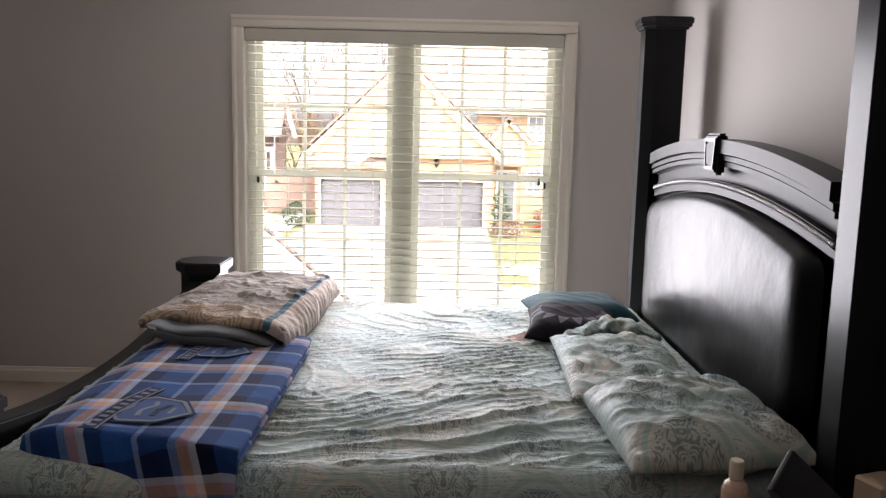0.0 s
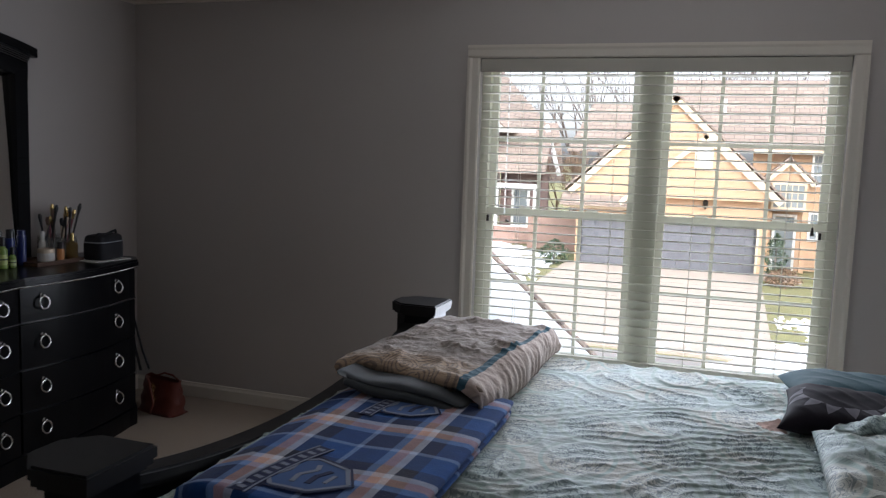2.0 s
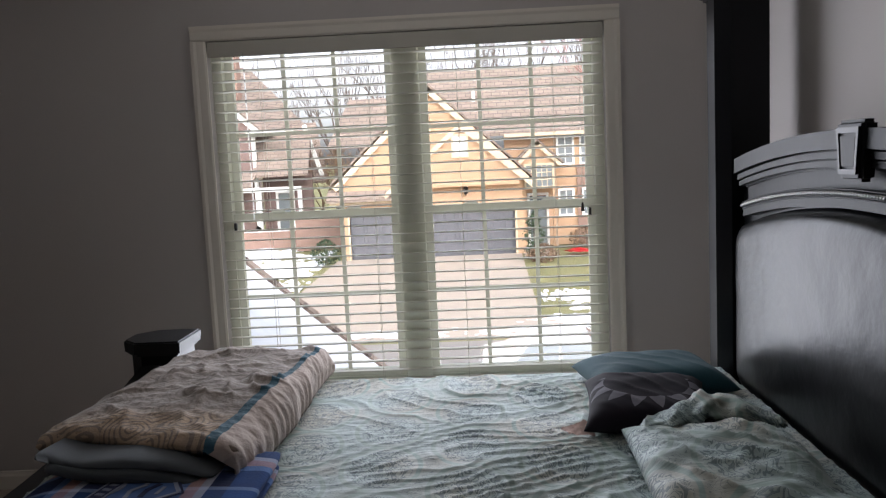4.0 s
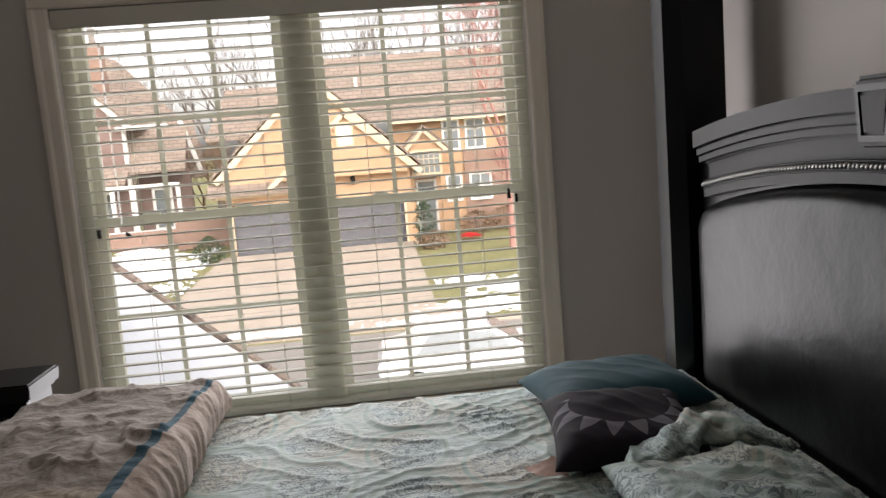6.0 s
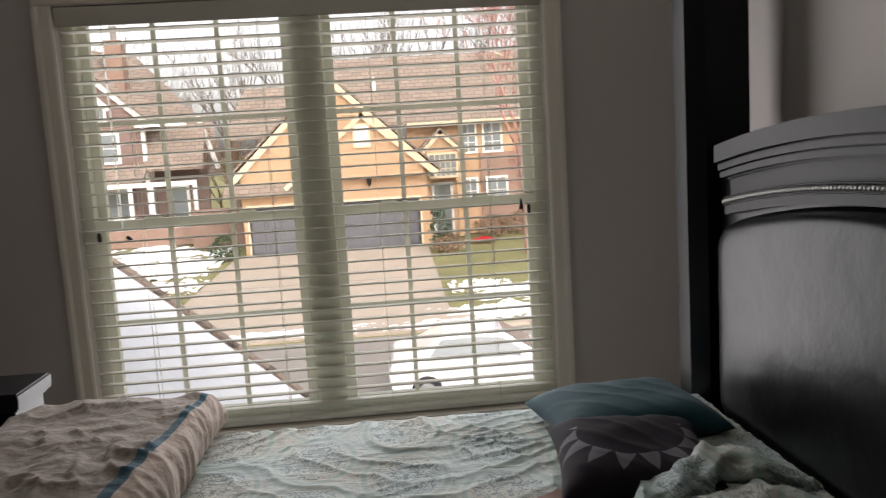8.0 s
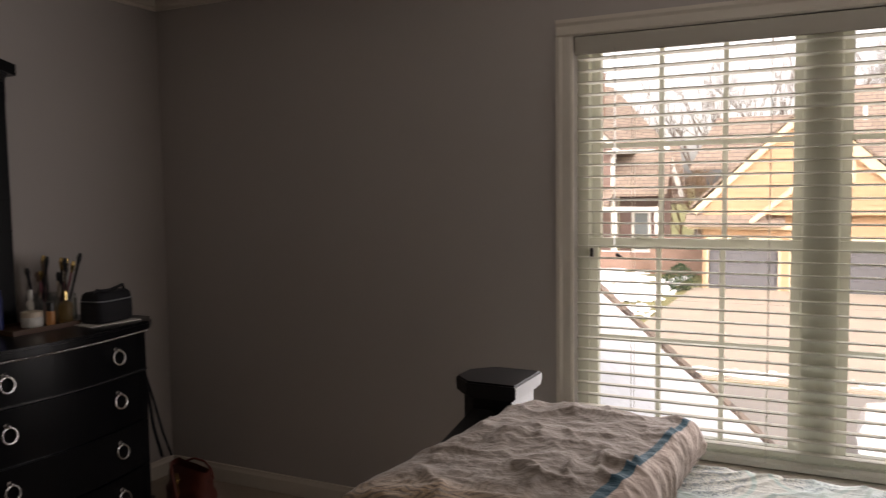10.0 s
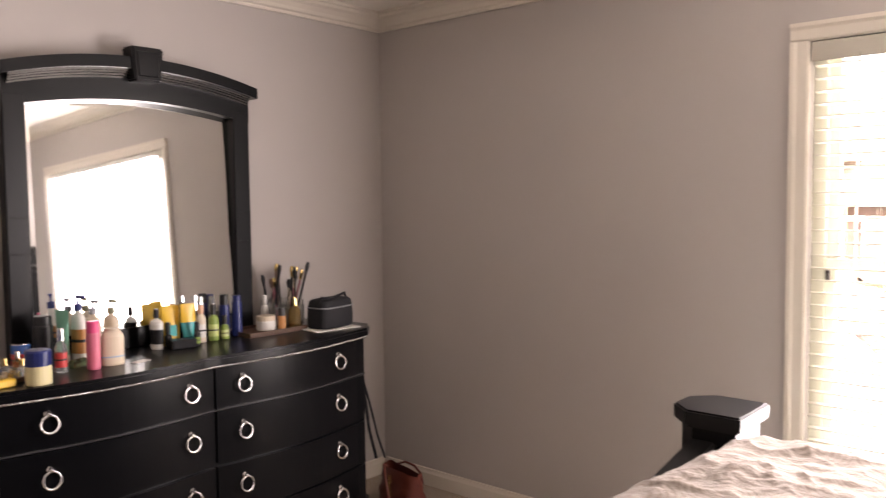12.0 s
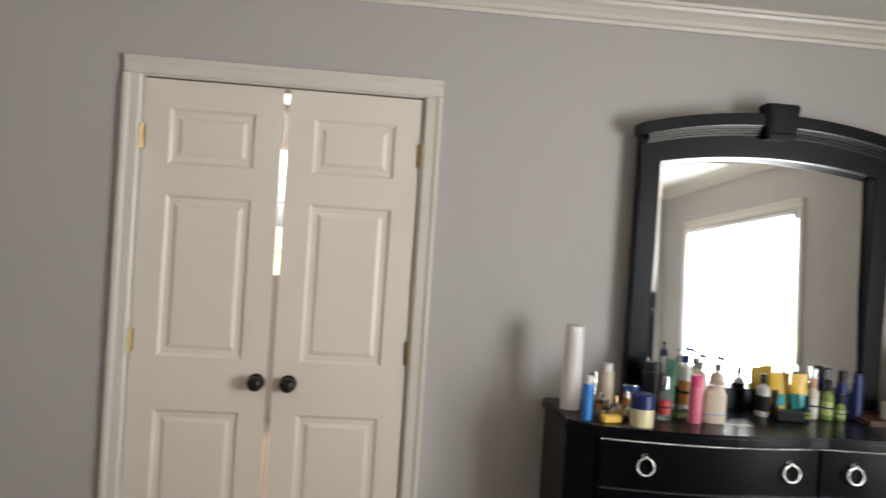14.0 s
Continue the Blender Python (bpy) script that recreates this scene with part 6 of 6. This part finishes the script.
part("base_cap", lathe(bmesh.new(), [(0, -0.0), (0.030, 0.0), (0.032, 0.026), (0.041, 0.030), (0.041, 0.034), (0, 0.034)], 20, 0, 0, 0.5), SKYP, ob, "pale blue flip cap")
bottle("dark_bottle", "tall matte black toiletry bottle", -3.040, 2.812, 0.034, 0.150, BLACKP, BLACKP, 0.034, 0.030, straight=True)
t = thing("cream_tube", "mint green squeeze tube standing on its cap", "tube", (-3.025, 2.875, DH), 15)
part("cap", lathe(bmesh.new(), [(0, 0), (0.022, 0), (0.023, 0.034), (0, 0.034)], 18), WHITEP, t)
bm = bmesh.new()
cloth(bm, 20, 10, lambda u, v: ((0.022 + 0.014 * v) * math.cos(2 * math.pi * u), 0.022 * (1 - v * 0.97) * math.sin(2 * math.pi * u), 0.034 + 0.165 * v))
part("tube_body", bm, MINTP, t, smooth=True)
bottle("spray_bottle", "clear spray bottle with silver top and red label", -2.900, 2.812, 0.020, 0.105, CLEARP, SILVER, 0.045, 0.012, 0.011, REDP)
ob = bottle("serum_bottle", "clear green bottle lying on its side", -2.920, 2.875, 0.016, 0.070, clear("green tinted plastic", (0.45, 0.60, 0.35)), CLEARP, 0.02)
ob.matrix_basis = pose(-2.920, 2.855, DH + 0.0165, -90, 0, 20)
bottle("skin_toner_bottle", "white plastic bottle with a dark label", -3.040, 3.250, 0.033, 0.120, WHITEP, BLACKP, 0.036, 0.010, 0.009, BLACKP, 0.7)
bottle("nail_polish_bottle", "small dark polish bottle", -3.045, 3.302, 0.014, 0.050, BLACKP, BLACKP, 0.045, 0.010)
t = thing("face_mask_pouch", "upright yellow foil pouch with a crimped top", "pouch", (-3.060, 3.322, DH), -10)
bm = bmesh.new()
cloth(bm, 16, 12, lambda u, v: (0.018 * (1 - v) ** 0.7 * math.sin(2 * math.pi * u), 0.038 * math.cos(2 * math.pi * u), 0.165 * v))
part("pouch_body", bm, YELP, t, smooth=True)
part("label", bx(0.010, 0.0145, -0.022, 0.022, 0.04, 0.085), TEALP, t)
t = thing("sunscreen_tube", "teal and yellow sunscreen tube standing on its cap", "tube", (-3.020, 3.378, DH), -8)
part("cap", lathe(bmesh.new(), [(0, 0), (0.020, 0), (0.021, 0.03), (0, 0.03)], 18), TEALP, t)
bm = bmesh.new()
cloth(bm, 18, 10, lambda u, v: (0.020 * (1 - v * 0.97) * math.sin(2 * math.pi * u), (0.021 + 0.012 * v) * math.cos(2 * math.pi * u), 0.03 + 0.075 * v))
part("tube_body", bm, TEALP, t, smooth=True)
bm = bmesh.new()
cloth(bm, 18, 6, lambda u, v: (0.014 * (1 - v * 0.95) * math.sin(2 * math.pi * u), (0.033 - 0.002 * v) * math.cos(2 * math.pi * u), 0.095 + 0.075 * v))
part("tube_top", bm, YELP, t, smooth=True)
solo("compact_case", bx(-0.03, 0.03, -0.048, 0.048, 0, 0.036, bevel=0.004), BLACKP, "small black plastic cosmetics case", "case", (-2.975, 3.325, DH + 0.0005), -15)
bottle("dropper_bottle", "small dark dropper bottle with green label", -2.975, 3.390, 0.014, 0.055, BLACKP, BLACKP, 0.036, 0.009, 0.008, GREENP)
bottle("foundation_bottle", "cream bottle with a peach cap", -3.035, 3.446, 0.021, 0.115, plastic("pale beige plastic", (0.70, 0.60, 0.48)), plastic("peach cap", (0.70, 0.42, 0.28)), 0.035, 0.013, 0.012, WHITEP)
bottle("face_oil_bottle", "green glass bottle with a black cap", -3.030, 3.503, 0.022, 0.105, GREENP, BLACKP, 0.045, 0.012, 0.011, plastic("pale green label", (0.48, 0.55, 0.20)))
bottle("face_oil_bottle", "small green bottle with a dark cap", -3.025, 3.555, 0.017, 0.060, GREENP, BLACKP, 0.036, 0.011, 0.010, plastic("lime label", (0.52, 0.58, 0.28)))
bottle("clear_spray_bottle", "slim clear spray bottle with a clear cap", -3.075, 3.470, 0.018, 0.120, CLEARP, CLEARP, 0.060, 0.014, 0.012)
bottle("clear_spray_bottle", "slim clear spray bottle with a clear cap", -3.080, 3.530, 0.018, 0.115, CLEARP, CLEARP, 0.060, 0.014, 0.012)
bottle("navy_bottle", "tall navy blue bottle", -3.065, 3.580, 0.022, 0.140, NAVYP, BLACKP, 0.044, 0.018, straight=True)
bottle("navy_bottle", "tall navy blue bottle with blue cap", -3.045, 3.630, 0.022, 0.150, NAVYP, NAVYP, 0.026, 0.018, straight=True)
t = thing("vanity_tray", "flat brown wooden tray holding cosmetics", "tray", (-3.035, 3.810, DH), 0)
bm = bmesh.new()
box(bm, -0.10, 0.10, -0.19, 0.12, 0.0, 0.008)
part("tray_base", bm, TRAYW, t)
for a in ((-0.10, -0.092, -0.19, 0.12), (0.092, 0.10, -0.19, 0.12), (-0.092, 0.092, -0.19, -0.182), (-0.092, 0.092, 0.112, 0.12)):
    part("rim", bx(*a, 0.0085, 0.020), TRAYW, t)
TZ0 = 0.009


def on_tray(ob):
    ob.location.z += TZ0
    return ob


on_tray(bottle("cream_jar", "wide white cream jar with a pale lid", -3.035, 3.775, 0.042, 0.042, WHITEP, CREAMP, 0.022, 0.042, straight=True, category="jar"))
on_tray(bottle("white_pump_bottle", "slim white plastic pump bottle", -3.105, 3.822, 0.017, 0.100, WHITEP, WHITEP, 0.040, 0.011, 0.010))
on_tray(bottle("foundation_bottle", "orange foundation bottle with black cap", -2.995, 3.832, 0.018, 0.060, ORANGEP, BLACKP, 0.036, 0.016, straight=True))
on_tray(bottle("perfume_bottle", "square amber perfume bottle with gold cap", -2.975, 3.890, 0.028, 0.095, AMBERG, GOLD, 0.040, 0.010, 0.009))
t = thing("brush_holder", "clear acrylic holder full of makeup brushes", "brush holder", (-3.095, 3.915, DH + TZ0), 0)
t.scale = (1.15, 1.2, 1.25)
bm = bmesh.new()
for a in ((-0.045, 0.045, -0.07, 0.07, 0.0, 0.005), (-0.045, -0.041, -0.07, 0.07, 0.005, 0.095), (0.041, 0.045, -0.07, 0.07, 0.005, 0.075), (-0.041, 0.041, -0.07, -0.066, 0.005, 0.09), (-0.041, 0.041, 0.066, 0.07, 0.005, 0.09), (-0.041, 0.041, -0.002, 0.002, 0.005, 0.085)):
    box(bm, *a)
part("acrylic_box", bm, CLEARP, t)
rng = random.Random(4)
for k in range(17):
    x, y = rng.uniform(-0.032, 0.032), rng.uniform(-0.058, 0.058)
    if abs(y) < 0.008:
        y += 0.014
    l = rng.uniform(0.16, 0.23)
    dx, dy = rng.uniform(-0.10, 0.14), rng.uniform(-0.12, 0.22)
    m = (BLACKP, BLACKP, plastic("mauve handle", (0.30, 0.10, 0.12)), SILVER, CREAMP)[k % 5]
    br = part("brush", tube(bmesh.new(), [(x, y, 0.006), (x + dx * l, y + dy * l, l * 0.8)], [0.0035, 0.005], 7), m, t)
    tipm = (BLACKP, GOLD, plastic("taupe bristles", (0.20, 0.13, 0.10), 0.9))[k % 3]
    part("bristles", tube(bmesh.new(), [(x + dx * l, y + dy * l, l * 0.8), (x + dx * l * 1.15, y + dy * l * 1.15, l * 0.93), (x + dx * l * 1.25, y + dy * l * 1.25, l)], [0.005, 0.009, 0.005], 8), tipm, br)
solo("receipt", bx(-0.02, 0.02, -0.035, 0.035, 0, 0.0008), PAPER, "small folded white paper slip", "paper", (-2.855, 3.080, DH + 0.0005), 20)
solo("papers", bx(-0.09, 0.10, -0.13, 0.11, 0, 0.004), PAPER, "white papers under a black cosmetics bag", "paper", (-2.905, 4.025, DH + 0.0005), -6)
bag = thing("cosmetics_bag", "soft black zipped cosmetics bag with a strap", "bag", (-2.900, 4.035, DH + 0.005), 8)
bag.scale = (1.12, 1.12, 1.15)
CANVAS = material("black canvas", (0.012, 0.012, 0.015), 0.8, vary=0.3, scale=14, bump=0.4, bscale=250, dist=0.002)


def case_loop(grow, z, n=36):
    """A rounded rectangle at height z."""
    out = []
    for i in range(n):
        a = 2 * math.pi * i / n
        c, d = math.cos(a), math.sin(a)
        out.append(((0.058 + grow) * math.copysign(abs(c) ** 0.5, c), (0.092 + grow) * math.copysign(abs(d) ** 0.42, d), z))
    return out


def ring_stack(loops):
    bm = bmesh.new()
    rows = [[bm.verts.new(p) for p in lp] for lp in loops]
    for lo, hi in zip(rows, rows[1:]):
        for i in range(len(lo)):
            bm.faces.new((lo[i], lo[(i + 1) % len(lo)], hi[(i + 1) % len(lo)], hi[i]))
    bm.faces.new(rows[0][::-1])
    bm.faces.new(rows[-1])
    return bm


part("bag_body", ring_stack([case_loop(g, z) for g, z in ((-0.004, 0.0), (0.002, 0.006), (0.003, 0.045), (0.001, 0.082), (-0.003, 0.104), (-0.012, 0.112))]), CANVAS, bag, smooth=True)
part("zip", ring_stack([case_loop(g, z) for g, z in ((0.0012, 0.079), (0.0045, 0.080), (0.0045, 0.083), (0.0010, 0.084))]), GREYP, bag, "grey zip around the lid")
part("strap", tube(bmesh.new(), [(0.01, -0.088, 0.100), (0.02, -0.070, 0.122), (0.02, -0.02, 0.112), (0.01, 0.03, 0.118), (0.015, 0.075, 0.128), (0.01, 0.090, 0.100)], 0.006, 6), CANVAS, bag, smooth=True)
# the end near the door
bottle("hair_spray_bottle", "tall white cylinder bottle", -3.005, 2.495, 0.036, 0.285, plastic("pearly white plastic", (0.74, 0.68, 0.66)), WHITEP, 0.022, 0.034, straight=True)
bottle("blue_tube", "slim bright blue bottle with white cap", -2.835, 2.510, 0.018, 0.125, BLUEP, WHITEP, 0.028, 0.014, straight=True)
bottle("white_tube", "plain white toiletry bottle", -3.075, 2.650, 0.026, 0.135, CREAMP, WHITEP, 0.030, 0.020, straight=True)
bottle("chrome_spray", "slim chrome perfume atomiser", -3.055, 2.595, 0.014, 0.105, SILVER, SILVER, 0.03, 0.012, straight=True)
bottle("drink_can", "blue and red metal can", -3.055, 2.740, 0.032, 0.090, plastic("blue can", (0.05, 0.14, 0.42), 0.25), SILVER, 0.005, 0.029, straight=True, band=REDP, category="can")
for k, (x, y, r, h) in enumerate(((-2.935, 2.590, 0.022, 0.050), (-2.940, 2.645, 0.020, 0.042), (-2.965, 2.695, 0.018, 0.055), (-2.905, 2.685, 0.016, 0.040), (-2.875, 2.590, 0.014, 0.040), (-2.995, 2.570, 0.018, 0.06))):
    bottle("perfume_bottle", "small clear glass perfume bottle", x, y, r, h, CLEARP if k % 2 else AMBERG, (SILVER, GOLD)[k % 2], 0.024, 0.009, 0.008)
pal = thing("makeup_palette", "open makeup box with gold lids", "makeup", (-2.875, 2.615, DH + 0.0005), 10)
part("case", bx(-0.035, 0.035, -0.055, 0.055, 0, 0.016, bevel=0.003), TRAYW, pal)
for k in range(8):
    part("pot", lathe(bmesh.new(), [(0, 0.034), (0.009, 0.033), (0.010, 0.016), (0, 0.016)], 12, -0.018 + 0.036 * (k // 4), -0.042 + 0.028 * (k % 4)), (GOLD, SILVER, CREAMP)[k % 3], pal)
solo("yellow_box", bx(-0.018, 0.018, -0.035, 0.035, 0, 0.026, bevel=0.005), YELP, "small yellow plastic box on the dresser", "box", (-2.810, 2.590, DH + 0.0005), 8)

# ---- handbag on the carpet beside the dresser ----
hb_ = thing("handbag", "oxblood leather handbag slumped on the carpet", "handbag", (-2.775, 4.36, 0.0), -12)
hb_.scale = (0.92, 0.92, 0.84)


def bag_shape(u, v):
    a = 2 * math.pi * u
    c, s = math.cos(a), math.sin(a)
    w = 0.165 * (1 - 0.10 * v) * math.copysign(abs(c) ** 0.5, c)
    d = (0.085 * (1 - 0.55 * v)) * math.copysign(abs(s) ** 0.6, s)
    n = fbm(w * 8, d * 8, v * 4, 3)
    return (w + 0.008 * n, d + 0.010 * n, 0.245 * v * (1 - 0.06 * abs(math.sin(2.5 * u * math.pi))) + 0.002)


bm = bmesh.new()
g = cloth(bm, 48, 14, bag_shape)
bm.faces.new([v for v in g[0][:-1]])
part("bag_body", bm, PURSE, hb_, smooth=True)
part("bag_base", bx(-0.15, 0.15, -0.075, 0.075, 0.0, 0.012, bevel=0.004), PURSE, hb_)
for s in (-1, 1):
    part("handle", tube(bmesh.new(), [(-0.08, s * 0.035, 0.235), (-0.07, s * 0.065, 0.255), (0.0, s * 0.105, 0.24), (0.05, s * 0.115, 0.10), (0.03, s * 0.125, 0.02)] if s < 0 else [(-0.08, 0.03, 0.235), (-0.05, 0.06, 0.250), (0.0, 0.085, 0.235), (0.05, 0.09, 0.20), (0.08, 0.08, 0.15)], 0.007, 7), PURSE, hb_, smooth=True)
ch_ = bmesh.new()
for k in range(11):
    r_ = pose(0.015 + 0.008 * math.sin(k), -0.085 - 0.004 * (k % 2), 0.215 - k * 0.012, 90 * (k % 2), 0, 30)
    tube(ch_, [r_ @ Vector((0.008 * math.cos(i), 0.0, 0.008 * math.sin(i))) for i in [j * 0.785 for j in range(8)]], 0.0018, 5, closed=True)
part("chain_charm", ch_, GOLD, hb_, "gold chain charm")
# bag leaning on the dresser's end
strap = thing("shoulder_strap", "black studded strap hanging down the dresser end", "strap")
part("webbing", tube(bmesh.new(), [(-2.90, 4.217, 0.69), (-2.885, 4.230, 0.55), (-2.87, 4.240, 0.40), (-2.85, 4.265, 0.26)], 0.008, 6), CANVAS, strap)
part("webbing", tube(bmesh.new(), [(-2.90, 4.217, 0.69), (-2.86, 4.240, 0.52), (-2.83, 4.255, 0.38), (-2.80, 4.275, 0.27)], 0.006, 6), CANVAS, strap)

# ---- nightstand beside the bed ----
ns = thing("nightstand", "black wooden nightstand beside the bed", "nightstand", (0.90, 1.555, 0.0))
part("body", bx(-0.28, 0.28, -0.22, 0.22, 0.06, 0.64, bevel=0.006), BLACK, ns)
part("top", bx(-0.30, 0.30, -0.24, 0.25, 0.641, 0.67, bevel=0.006), BLACK, ns)
for sx in (-0.25, 0.25):
    for sy_ in (-0.19, 0.19):
        part("leg", bx(sx - 0.025, sx + 0.025, sy_ - 0.025, sy_ + 0.025, 0.0, 0.06), BLACK, ns)
for z in (0.14, 0.40):
    part("drawer", bx(-0.295, -0.281, -0.19, 0.19, z, z + 0.21, bevel=0.004), BLACK, ns)
ob = bottle("lotion_bottle", "peach lotion bottle with a pale cap", 0.745, 1.735, 0.028, 0.120, plastic("peach lotion", (0.62, 0.42, 0.30)), CREAMP, 0.040, 0.015, 0.014)
ob.location.z = 0.6705
tab = thing("tablet", "black tablet standing on a holder", "tablet", (0.985, 1.700, 0.6705), 30)
b_ = part("case", bx(-0.075, 0.075, -0.006, 0.006, 0.0, 0.20, bevel=0.005), BLACKP, tab)
b_.matrix_basis = pose(0, 0, 0.006, -42, 0, 0) @ pose(0, 0, 0, 0, -28, 0)
part("screen", bx(-0.068, 0.068, -0.0075, -0.0062, 0.010, 0.19), plastic("dark glass screen", (0.02, 0.022, 0.028), 0.1), b_)
solo("tissue_box", bx(-0.05, 0.05, -0.04, 0.04, 0, 0.12, bevel=0.006), material("tan cardboard", (0.42, 0.30, 0.20), 0.8, vary=0.1, scale=10), "tan cardboard box on the nightstand", "box", (1.08, 1.755, 0.6705), 20)
